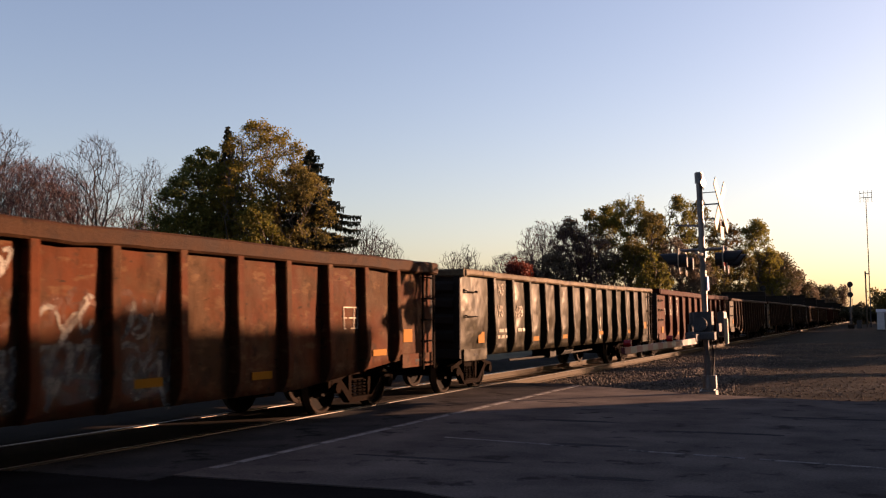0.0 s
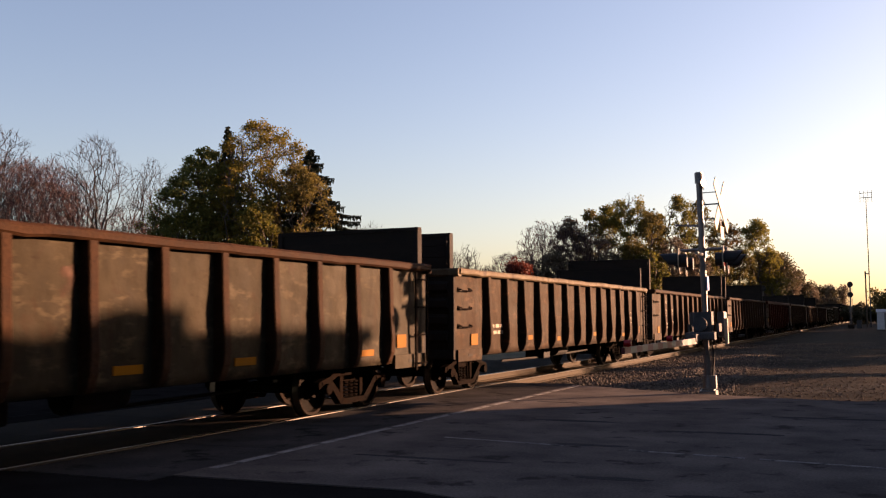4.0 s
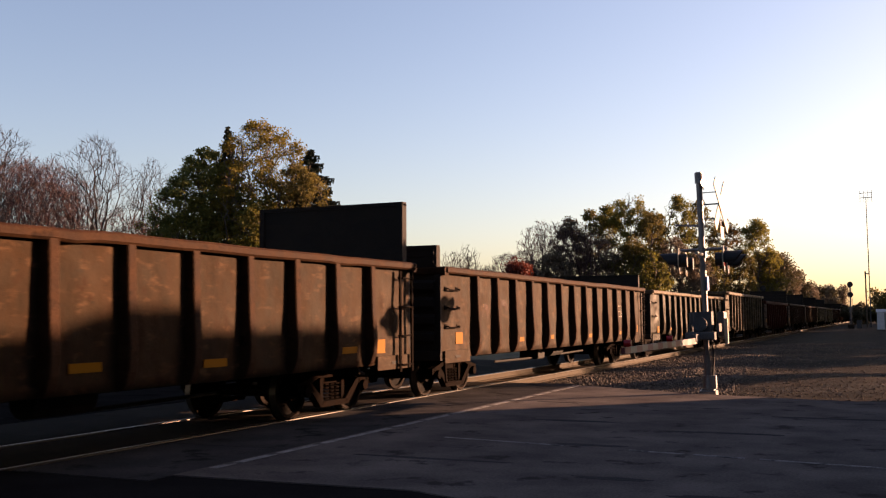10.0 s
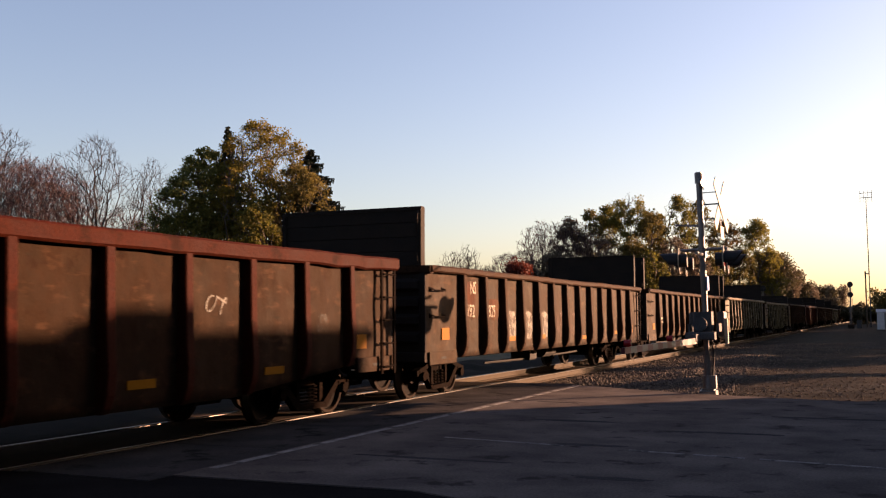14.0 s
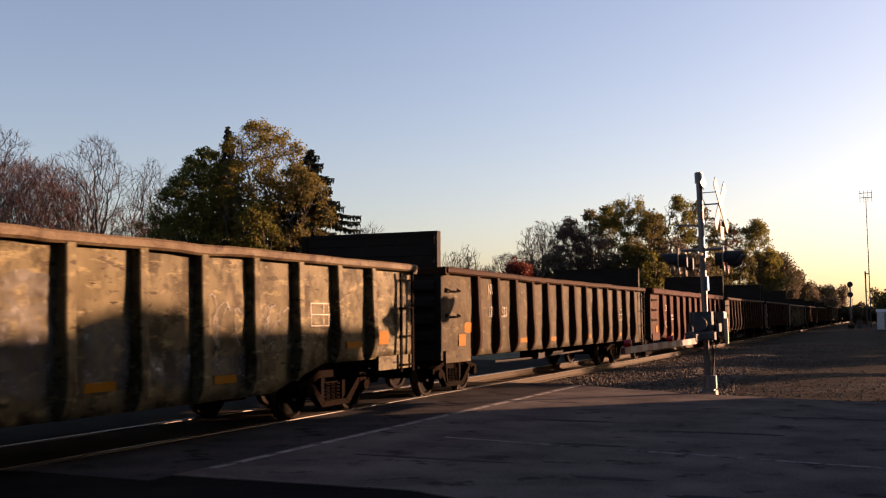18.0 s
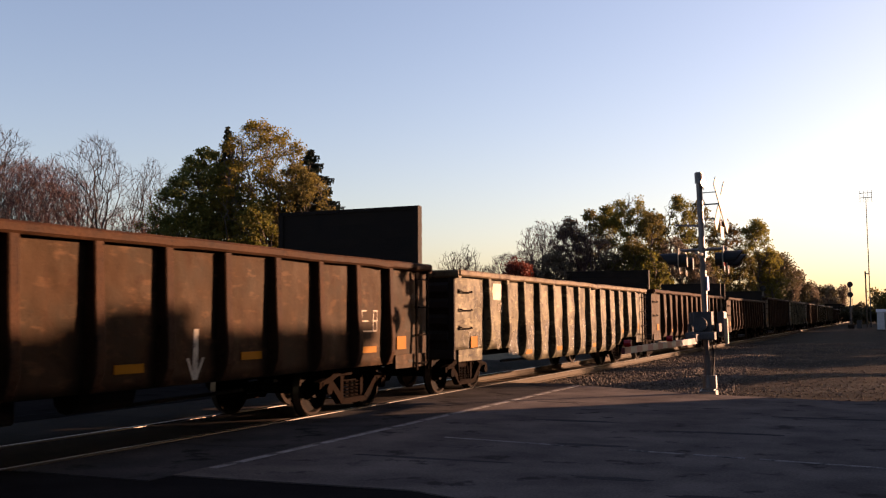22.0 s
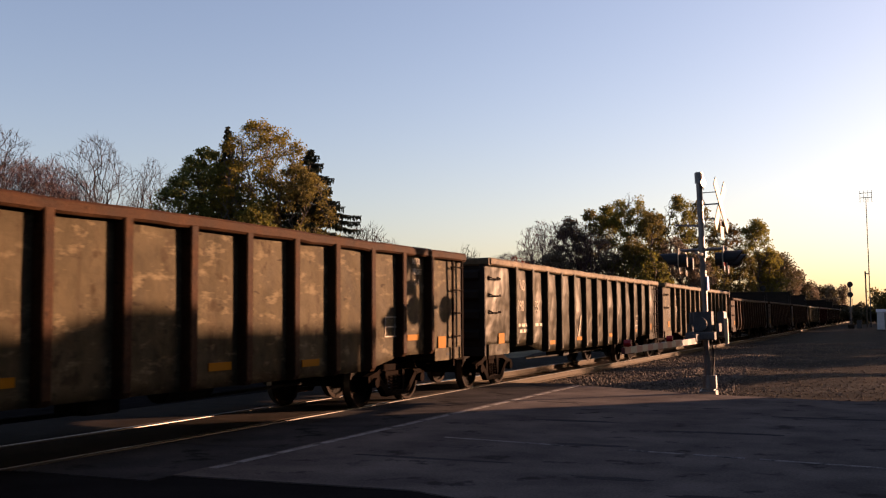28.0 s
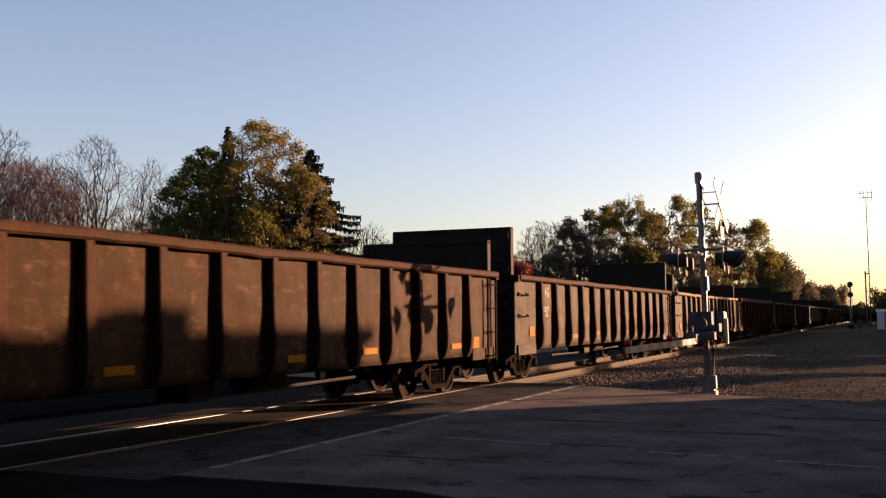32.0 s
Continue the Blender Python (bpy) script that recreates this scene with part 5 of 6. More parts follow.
    for x in (-0.31, 0.25):
        part("counterweight_arm", Geo().box(x - 0.02, x + 0.02, -0.15, 0.75, 1.2, 1.36).mesh("counterweight_arm", M_GATE), s)
        w = part("counterweight", Geo().box(x - 0.05, x + 0.05, 0.3, 0.72, 1.1, 1.6, 0.02).mesh("counterweight", M_GATE), s, "row of counterweight plates")
        for k in range(4):
            part("weight_plate", Geo().box(x - 0.065, x + 0.065, 0.32 + 0.1 * k, 0.4 + 0.1 * k, 1.08, 1.58, 0.0).mesh("weight_plate", M_ALU), w)
    part("arm_bracket", Geo().box(-0.32, 0.24, -0.5, -0.2, 1.05, 1.2, 0.02).box(-0.12, -0.04, -0.9, -0.3, 1.03, 1.17).mesh("arm_bracket", M_GATE), s)
    n = 16
    L = 5.9
    for k in range(n):
        a, b = -0.6 - L * k / n, -0.6 - L * (k + 1) / n
        h0 = 0.056 - 0.012 * k / n
        part("arm_stripe", Geo().box(-0.105, -0.055, b, a, 1.04 - h0, 1.04 + h0).mesh("arm_stripe", M_RED if k % 2 else M_ARM), s, "red stripe of the gate arm" if k % 2 else "white stripe of the gate arm")
    for y in (-3.2, -6.2):
        part("arm_lamp", Geo().disc((-0.08, y, 1.14), (1, 0, 0), 0.05, 0.1, 10).box(-0.1, -0.06, y - 0.02, y + 0.02, 1.07, 1.14).mesh("arm_lamp", M_LENS), s, "small red arm lamp")
    part("side_cover", Geo().box(0.37, 0.43, -0.08, 0.06, 0.95, 1.46, 0.02).mesh("side_cover", M_SIGN), s, "pale side cover of the gate box")
    part("conduit", Geo().tube([(0.09, 0.03, 0.3), (0.12, 0.05, 0.7), (0.1, 0.05, 1.1)], 0.022, 6).mesh("conduit", M_BLACK), s)


crossing_signal()


# ---- far railway signals, antenna, shed ----
def block_signal(x, y, h, label):
    s = thing("block_signal", label, "railway signal", at=pose(x, y, -0.1))
    part("mast", Geo().disc((0, 0, h / 2), (0, 0, 1), 0.09, h, 10).mesh("mast", M_ALU), s)
    part("foundation", Geo().box(-0.35, 0.35, -0.35, 0.35, -0.1, 0.5, 0.04).mesh("foundation", M_PANEL), s)
    g = Geo()
    for z in (h - 0.35, h - 1.55):
        head = part("signal_head", Geo().disc((0, -0.1, z), (0, 1, 0), 0.33, 0.06, 20).mesh("signal_head", M_BLACK), s, "round black signal head")
        part("signal_hood", Geo().tube([(0, -0.12, z), (0, -0.45, z)], 0.13, 10).mesh("signal_hood", M_BLACK), head)
    for z in range(1, int(h * 2.5)):
        g.tube([(-0.2, 0.16, z * 0.4), (0.2, 0.16, z * 0.4)], 0.015, 4)
    for q in (-0.2, 0.2):
        g.tube([(q, 0.16, 0.2), (q, 0.16, h - 0.5)], 0.02, 4)
    part("ladder", g.mesh("ladder", M_ALU), s)
    part("case", Geo().box(0.6, 1.2, -0.3, 0.3, 0.0, 1.0, 0.05).mesh("case", M_GATE), s, "grey equipment case")


block_signal(-4.05, 127.5, 5.55, "tall grey block signal mast with two round black heads")
block_signal(-12.9, 118.0, 5.0, "grey block signal mast behind the train")


def antenna():
    s = thing("antenna_mast", "slender grey radio antenna mast with cross bars", "antenna", at=pose(-2.05, 139.1, -0.5, 0, -0.4, 0))
    part("pole", Geo().tube([(0, 0, 0), (0, 0, 17.2)], 0.075, 8, 0.045).mesh("pole", M_GATE), s)
    part("stub_pole", Geo().tube([(-0.45, 0, 0), (-0.45, 0, 7.6)], 0.09, 8).mesh("stub_pole", M_TIE), s)
    for z in (17.1, 17.7):
        part("cross_bar", Geo().tube([(-0.75, 0, z), (0.75, 0, z)], 0.04, 5).mesh("cross_bar", M_ALU), s)
    for x in (-0.7, -0.25, 0.25, 0.7):
        part("dipole", Geo().tube([(x, 0, 16.5), (x, 0, 18.0)], 0.028, 4).mesh("dipole", M_ALU), s)
    part("guy_bracket", Geo().box(-0.5, 0.05, -0.05, 0.05, 7.2, 7.35).mesh("guy_bracket", M_ALU), s)


antenna()


def shed(x, y, w, d, h, label):
    s = thing("equipment_shed", label, "shed", at=pose(x, y, -0.1))
    part("wall", Geo().box(-w / 2, w / 2, -d / 2, d / 2, 0, h, 0.02).mesh("wall", surface("white_sheet_metal", (0.36, 0.36, 0.35), (0.44, 0.43, 0.42), 2, 0.6, 0, 0.1, 40)), s)
    part("roof", Geo().prism([(-d / 2 - 0.1, h), (d / 2 + 0.1, h), (0, h + 0.3)], 0, -w / 2 - 0.1, w / 2 + 0.1).mesh("roof", M_ALU), s)
    part("door", Geo().box(-0.4, 0.4, -d / 2 - 0.03, -d / 2, 0.1, h - 0.1).mesh("door", M_ALU), s)
    part("base", Geo().box(-w / 2 - 0.1, w / 2 + 0.1, -d / 2 - 0.1, d / 2 + 0.1, -0.1, 0.08).mesh("base", M_PANEL), s)


shed(0.0, 114.7, 2.2, 2.6, 1.9, "small white sheet-metal equipment shed")


# ---- building out to the sunny side, whose shadow lies over the road ----
def building():
    b = thing("trackside_building", "low plain building that shades the road", "building", at=pose(0, 0, -0.09))
    part("wall", Geo().box(7.6, 17, -32, 29.7, 0, 4.95).mesh("wall", M_WALL), b)
    part("roof", Geo().box(7.4, 17.2, -32.2, 29.9, 4.95, 5.17).mesh("roof", M_ROOF), b)
    part("chimney", Geo().box(7.6, 8.4, 24.3, 25.5, 5.1, 5.5).mesh("chimney", M_WALL), b)
    dm = Geo().box(7.54, 7.6, -0.6, 0.6, 0, 2.1).mesh("door", M_TRUCK)
    wm = Geo().box(7.55, 7.6, -0.7, 0.7, 1.1, 2.5).mesh("window", plain("dark_window_glass", (0.02, 0.025, 0.03), 0.1))
    for k in range(9):
        part("window" if k % 4 else "door", wm if k % 4 else dm, b, at=pose(0, -28 + 7 * k, 0))


building()


# ---- trees ----
def branches(rng, h, spread, levels, trunk, lean=0.0, start=0.25, droop=0.0, kids=(5, 4, 4), up=0.35):
    """A branching skeleton: list of (path, r0, r1) and the tips."""
    segs, tips = [], []

    def grow(p, d, length, r, level):
        n = 5 if level == 0 else 4
        path = [p.copy()]
        q, dd = p.copy(), d.copy()
        for i in range(n):
            dd = (dd + Vector((rng.uniform(-1, 1), rng.uniform(-1, 1), rng.uniform(-0.4, 0.8) - droop)) * (0.07 if level == 0 else 0.17)).normalized()
            q = q + dd * (length / n)
            path.append(q.copy())
        segs.append((path, r, max(0.006, r * (0.45 if level < levels else 0.25))))
        if level >= levels:
            tips.append((q.copy(), dd.copy()))
            tips.append((path[2].copy(), dd.copy()))
            return
        k = kids[min(level, len(kids) - 1)] + rng.randint(0, 2)
        for j in range(k):
            f = start + (1 - start) * (j + rng.random()) / k if level == 0 else 0.25 + 0.75 * (j + rng.random()) / k
            x = min(n - 1, int(f * n))
            w = f * n - x
            o = path[x].lerp(path[x + 1], w)
            a = rng.uniform(0, 2 * math.pi)
            out = Vector((math.cos(a), math.sin(a), 0))
            tilt = rng.uniform(0.5, 1.0) * spread
            nd = (dd * (1.0 - 0.35 * tilt) + out * tilt + Vector((0, 0, up - droop))).normalized()
            grow(o, nd, length * rng.uniform(0.42, 0.62) * (1.15 - 0.45 * f if level == 0 else 1), r * 0.5, level + 1)
        tips.append((q.copy(), dd.copy()))

    grow(Vector((0, 0, -0.2)), Vector((lean, 0, 1)).normalized(), h, trunk, 0)
    return segs, tips


def grown(rng, pts, trunk_top, lean=(0.0, 0.0), pull=0.35):
    """Grow limbs from a short trunk to every point of a crown: each point joins the node that keeps its way to the root short.
    Returns the nodes, each one's parent, how many ends hang on it, and the ends."""
    nodes = [Vector((lean[0] * q, lean[1] * q, trunk_top * q)) for q in (-0.02, 0.3, 0.6, 0.85, 1.0)]
    parent = [-1, 0, 1, 2, 3]
    n0 = len(nodes)
    co = np.zeros((len(pts) + n0, 3))
    way = np.zeros(len(pts) + n0)
    for k, p in enumerate(nodes):
        co[k], way[k] = p, p.z
    way[:3] = 99
    order = sorted(pts, key=lambda p: (Vector(p) - nodes[-1]).length)
    for p in order:
        m = len(nodes)
        d = np.linalg.norm(co[:m] - np.array(p), axis=1)
        drop = np.maximum(0.0, co[:m, 2] - p[2])
        k = int(np.argmin(d + pull * way[:m] + 0.8 * drop))
        nodes.append(Vector(p))
        parent.append(k)
        co[m], way[m] = p, way[k] + d[k]
    ends = [0] * len(nodes)
    kids = [0] * len(nodes)
    for k in range(len(nodes) - 1, 0, -1):
        if not kids[k]:
            ends[k] = 1
        ends[parent[k]] += ends[k]
        kids[parent[k]] += 1
    return nodes, parent, ends, [k for k in range(n0, len(nodes)) if not kids[k]]


def dome(rng, n, h, low, girth, full=0.42, shell=0.5, point=0.6, lumpy=0.45):
    """Points inside a crown between the heights low and h, widest at the fraction full, drawn towards its outside."""
    out = []
    lump = rng.uniform(0, 50)
    while len(out) < n:
        u = rng.random()
        lim = (0.45 + 0.55 * (u / full) ** 0.7) if u < full else max(0.02, 1 - ((u - full) / (1 - full)) ** 2) ** point
        a = rng.uniform(0, 2 * math.pi)
        lim *= 1 + lumpy * noise.noise((math.cos(a) * 1.5 + lump, math.sin(a) * 1.5, u * 4))
        r = lim * rng.random() ** shell
        if rng.random() > lim + 0.15:
            continue
        out.append((girth * r * math.cos(a), girth * r * math.sin(a), low + (h - low) * u))
    return out


def limbs_of(nodes, parent, ends, twig):
    """Tapered bars between the nodes, thicker with the ends that they carry."""
    thick = [max(twig, twig * e ** 0.48) for e in ends]
    trunk, crown = [], []
    for k in range(1, len(nodes)):
        a, b = nodes[parent[k]], nodes[k]
        r0 = min(thick[parent[k]], thick[k] * 1.25)
        (trunk if k < 5 else crown).append(([a, b], thick[parent[k]] if k < 5 else r0, thick[k]))
    return trunk, crown


def rounded(p, h, low, girth, top=0.12):
    """Draw a point in towards a domed crown of half-width girth above the height low."""
    u = min(1.0, max(0.0, (p.z - low) / (h - low)))
    r = math.hypot(p.x, p.y)
    lim = girth * max(top, 0.72 + 0.7 * u if u < 0.4 else math.sqrt(max(0.0, 1 - ((u - 0.4) / 0.62) ** 2)))
    k = (1 + (r / lim) ** 4) ** -0.25
    return Vector((p.x * k, p.y * k, p.z))


def limb_mesh(name, segs, mat, scale):
    g = Geo()
    for i, (path, r0, r1) in enumerate(segs):
        g.tube([p * scale for p in path], r0, 6 if r0 > 0.08 else 3, r1)
    me = bpy.data.meshes.new(name)
    me.from_pydata(g.v, [], g.f)
    me.materials.append(mat)
    return me


def leaf_mesh(name, rng, centres, radius, per, size, mat, flat=0.75):
    """Clumps of small leaf blades about the twig tips."""
    nrg = np.random.default_rng(rng.randint(0, 10 ** 6))
    c = np.array(centres)
    m = len(c) * per
    dirs = nrg.normal(size=(m, 3))
    dirs /= np.linalg.norm(dirs, axis=1)[:, None]
    rad = radius * nrg.random(m)[:, None] ** 0.55
    p = np.repeat(c, per, 0) + dirs * rad * np.array([1, 1, flat])
    a = nrg.normal(size=(m, 3))
    a /= np.linalg.norm(a, axis=1)[:, None]
    b = np.cross(a, nrg.normal(size=(m, 3)))
    b /= np.linalg.norm(b, axis=1)[:, None] + 1e-9
    s = size * nrg.uniform(0.6, 1.3, (m, 1))
    q = np.stack([p - a * s, p + b * s * 0.55, p + a * s, p - b * s * 0.55], 1).reshape(-1, 3)
    f = np.arange(m * 4).reshape(-1, 4)
    me = bpy.data.meshes.new(name)
    me.from_pydata(q.tolist(), [], f.tolist())
    me.materials.append(mat)
    return me


def broadleaf(x, y, h, mat, label, seed, spread=0.8, per=16, radius=0.95, size=0.13, thin=1.0, start=0.2, width=1.0, kids=(8, 5, 3), girth=0, low=1.0):
    rng = random.Random(seed)
    t = thing("tree", label, "tree", at=pose(x, y, height(x, y), 0, 0, rng.uniform(0, 360)))
    segs, tips = branches(rng, h * 0.72, spread, 2, h * 0.022, start=start, kids=kids)
    mx, my = sum(p.x for p, _ in tips) / len(tips), sum(p.y for p, _ in tips) / len(tips)
    for p, _ in tips:
        p.x, p.y = p.x - mx * p.z / h * 1.3, p.y - my * p.z / h * 1.3
    for path, _, _ in segs:
        for p in path:
            p.x, p.y = p.x - mx * p.z / h * 1.3, p.y - my * p.z / h * 1.3
    top = max(p.z for p, _ in tips) + radius * 0.8
    k = h / top
    sc = Vector((k * width, k * width, k))
    for i, (path, r0, r1) in enumerate(segs):
        segs[i] = ([Vector((p.x * sc.x, p.y * sc.y, p.z * sc.z)) for p in path], r0, r1)
    tp = [Vector((p.x * sc.x, p.y * sc.y, p.z * sc.z)) for p, _ in tips if rng.random() < thin]
    if girth:
        segs = [([rounded(p, h, low, girth) for p in path], r0, r1) for path, r0, r1 in segs]
        tp = [rounded(p, h, low, girth) for p in tp]
    part("trunk", limb_mesh("trunk", segs, M_BARK, 1.0), t, "grey-brown trunk and limbs")
    part("crown", leaf_mesh("crown", rng, tp, radius, per, size, mat), t)
    return t


def bare(x, y, h, label, seed, girth=2.0, low=None, n=420, mat=None, twig=0.011, haze=0, sprigs=2, full=0.5):
    """A leafless tree: limbs that fill a domed crown, fine sprigs at their ends."""
    rng = random.Random(seed)
    t = thing("bare_tree", label, "tree", at=pose(x, y, height(x, y), 0, 0, rng.uniform(0, 360)))
    low = h * 0.42 if low is None else low
    pts = dome(rng, n, h, low, girth, full, 0.55)
    nodes, parent, ends, tips = grown(rng, pts, low * 0.8, (rng.uniform(-0.3, 0.3), rng.uniform(-0.3, 0.3)), 0.58)
    trunk, crown = limbs_of(nodes, parent, ends, twig)
    for k in tips:
        d = (nodes[k] - nodes[parent[k]]).normalized()
        for _ in range(sprigs):
            e = (d + Vector((rng.uniform(-1, 1), rng.uniform(-1, 1), rng.uniform(-0.4, 1))) * 0.55).normalized()
            crown.append(([nodes[k], nodes[k] + e * rng.uniform(0.25, 0.6)], twig, twig * 0.6))
    part("trunk", limb_mesh("trunk", trunk, M_BARE, 1.0), t)
    part("crown", limb_mesh("crown", crown, mat or M_BARE, 1.0), t, "bare spreading branches")
    if haze:
        part("dead_leaves", leaf_mesh("dead_leaves", rng, [nodes[k] for k in tips], 0.42, haze, 0.035, LEAF["russet"]), t, "thin haze of dry leaves and twigs")
    return t


def leafy(x, y, h, mat, label, seed, girth=2.5, low=3.0, n=420, per=60, radius=0.5, size=0.085, gap=0.0, full=0.35, twig=0.014, point=0.6, stem=None):
    """A tree in leaf: limbs that fill a domed crown, and leaves in clumps about their ends, with gaps between."""
    rng = random.Random(seed)
    t = thing("tree", label, "tree", at=pose(x, y, height(x, y), 0, 0, rng.uniform(0, 360)))
    pts = dome(rng, n, h - radius * 0.6, low, girth - radius * 0.6, full, 0.5, point)
    nodes, parent, ends, tips = grown(rng, pts, stem or max(0.6, low * 0.9), (rng.uniform(-0.3, 0.3), rng.uniform(-0.3, 0.3)), 0.4)
    trunk, crown = limbs_of(nodes, parent, ends, twig)
    part("trunk", limb_mesh("trunk", trunk + crown, M_BARK, 1.0), t, "grey-brown trunk and limbs")
    held = []
    for k in tips:
        p = nodes[k]
        if gap and noise.noise((p.x * 0.55 + seed, p.y * 0.55, p.z * 0.6)) < gap - 0.5:
            continue
        held.append(p)
        if ends[parent[k]] < 4:
            held.append(nodes[parent[k]])
    part("crown", leaf_mesh("crown", rng, held, radius, per, size, mat), t)
    return t


def spruce(x, y, h, label, seed, width=0.24, step=0.5, foot=0.12):
    """A conifer: whorls of long boughs that sag and turn up at the tip, hung with needle sprays."""
    rng = random.Random(seed)
    t = thing("conifer", label, "tree", at=pose(x, y, height(x, y)))
    g = Geo().tube([(0, 0, -0.2), (0, 0, h)], h * 0.018, 7, 0.015)
    blades = []
    z = h * foot
    turn = 0.0
    while z < h * 0.985:
        reach = width * h * (1 - z / h) ** 0.85 + 0.06
        turn += 0.7
        for k in range(6):
            a = turn + 1.047 * k + rng.uniform(-0.3, 0.3)
            r = reach * rng.uniform(0.6, 1.12)
            o, sd_ = Vector((math.cos(a), math.sin(a), 0)), Vector((-math.sin(a), math.cos(a), 0))
            z0 = z + rng.uniform(-0.5, 0.5) * step
            sag = rng.uniform(0.14, 0.38)

            def at(f):
                return Vector((0, 0, z0 + r * (0.1 * f - sag * 2.2 * f * f + sag * 1.5 * f ** 3))) + o * r * f
            g.tube([at(f) for f in (0, 0.35, 0.7, 1.0)], 0.03, 3, 0.008)
            m = max(4, int(r / 0.085))
            for i in range(m):
                f = 0.12 + 0.88 * (i + rng.random()) / m
                c = at(f)
                long = (0.16 + 0.4 * r * (1 - f) * min(1, f * 3)) * rng.uniform(0.5, 1.0)
                for q in (-1, 1):
                    d = (sd_ * q * rng.uniform(0.5, 1.0) + o * rng.uniform(0.3, 0.9) + Vector((0, 0, -rng.uniform(0.15, 0.7)))).normalized()
                    blades.append((c, c + d * long))
                    blades.append((c, c + Vector((0, 0, -rng.uniform(0.15, 0.45))) + o * rng.uniform(-0.1, 0.12)))
        z += step * rng.uniform(0.8, 1.2) * (0.55 + 0.45 * (1 - z / h))
    part("trunk", g.mesh("trunk", M_BARK), t)
    lf = Geo()
    for a, b in blades:
        d = (b - a)
        s1 = d.cross(Vector((rng.uniform(-1, 1), rng.uniform(-1, 1), rng.uniform(-1, 1)))).normalized() * rng.uniform(0.035, 0.065)
        s2 = d.cross(s1).normalized() * 0.045
        mid = a.lerp(b, 0.55)
        lf.add([a, mid + s1, b, mid - s1], [(0, 1, 2, 3)])
        lf.add([a, mid + s2, b, mid - s2], [(0, 1, 2, 3)])
    me = bpy.data.meshes.new("crown")
    me.from_pydata(lf.v, [], lf.f)
    me.materials.append(LEAF["needle"])
    part("crown", me, t, "dark drooping needle boughs")
    return t


LB, LR = "tall bare tree with fine grey branches", "leafless reddish-brown thicket tree"
bare(-51.0, 45.0, 13.1, LB, 1, 2.6, 7.0, 1000, twig=0.009, sprigs=3)
bare(-46.66, 49.47, 12.7, LB, 2, 3.0, 5.0, 1200, full=0.45, twig=0.009, sprigs=3)
bare(-46.66, 54.83, 12.0, LB, 3, 1.5, 5.5, 600, twig=0.009, sprigs=3)
bare(-44.6, 51.6, 9.6, LB, 4, 1.6, 3.5, 300)
for i, (x, y, h) in enumerate(((-51.2, 45.1, 11.3), (-51.7, 47.0, 11.6), (-52.3, 49.0, 11.9), (-53.1, 50.8, 12.1), (-50.0, 48.9, 11.4), (-52.2, 52.3, 11.6), (-50.0, 51.1, 10.8), (-47.8, 44.4, 10.4), (-47.2, 45.8, 10.2),
                               (-48.7, 50.6, 10.0), (-46.8, 47.0, 9.4), (-48.2, 43.1, 10.3), (-46.6, 51.5, 8.2), (-45.4, 52.0, 7.6), (-49.2, 46.2, 10.9), (-44.2, 53.0, 7.2))):
    bare(x, y, h, LR, 20 + i, 1.9, h * 0.3, 380, M_TWIG, 0.011, 26, 3)
leafy(-34.35, 50.15, 13.15, LEAF["yellow"], "broad tree in yellowing autumn leaf, its limbs showing through", 41, 3.3, 5.0, 700, 64, 0.45, 0.07, 0.33, 0.42, 0.016, 0.6)
leafy(-37.3, 48.4, 11.4, LEAF["deep"], "dense dark green tree beyond the railway", 42, 2.7, 2.0, 720, 64, 0.42, 0.08, 0.2, 0.45, 0.013, 0.55)
leafy(-38.4, 47.2, 9.6, LEAF["deep"], "low dark green tree beyond the railway", 43, 2.1, 1.0, 380, 60, 0.42, 0.08, 0.15, 0.4)
leafy(-34.9, 47.4, 8.9, LEAF["yellow"], "low tree in yellowing leaf", 44, 1.7, 1.5, 300, 60, 0.45, 0.085, 0.25, 0.4)
leafy(-31.9, 50.3, 10.4, LEAF["olive"], "tree in olive-yellow leaf beyond the railway", 45, 2.6, 1.5, 480, 60, 0.45, 0.085, 0.22, 0.4)
leafy(-36.2, 46.6, 8.2, LEAF["green"], "green-leaved shrub tree beyond the railway", 46, 2.0, 1.0, 320, 60, 0.45, 0.085, 0.2, 0.4)
leafy(-32.9, 47.6, 8.0, LEAF["green"], "low tree in green leaf", 47, 2.0, 1.0, 320, 60, 0.45, 0.085, 0.2, 0.4)
spruce(-38.3, 52.3, 13.35, "dark pointed spruce behind the leafy trees", 51, 0.24, 0.45)
spruce(-32.35, 52.5, 11.5, "dark spruce with long drooping boughs", 53, 0.6, 0.45)
for i, (x, y, h) in enumerate(((-33.0, 60.2, 7.2), (-33.2, 63.0, 6.8), (-35.5, 66.3, 8.0), (-36.4, 71.3, 7.2), (-36.6, 87.7, 7.7), (-35.9, 82.5, 6.8), (-37.5, 90.0, 7.0))):
    bare(x, y, h, "small bare tree beyond the railway", 60 + i, 1.6, None, 260, None, 0.013)
broadleaf(-32.3, 89.6, 6.9, LEAF["red"], "small tree in red autumn leaf", 70, 0.8, 40, 0.8, 0.14, 1.0, 0.1, 1.0, girth=2.2)
for i, (x, y, h) in enumerate(((-36.6, 98.7, 7.6), (-35.0, 102.5, 10.6), (-33.3, 100.0, 11.0), (-31.5, 99.8, 10.9), (-34.5, 97.0, 7.8), (-37.5, 96.0, 6.2), (-29.6, 101.0, 10.8), (-27.6, 100.0, 9.8))):
    bare(x, y, h, "leafless brown tree at the grove's edge", 80 + i, 2.3, h * 0.25, 380, M_TWIG, 0.015, 30, 3)
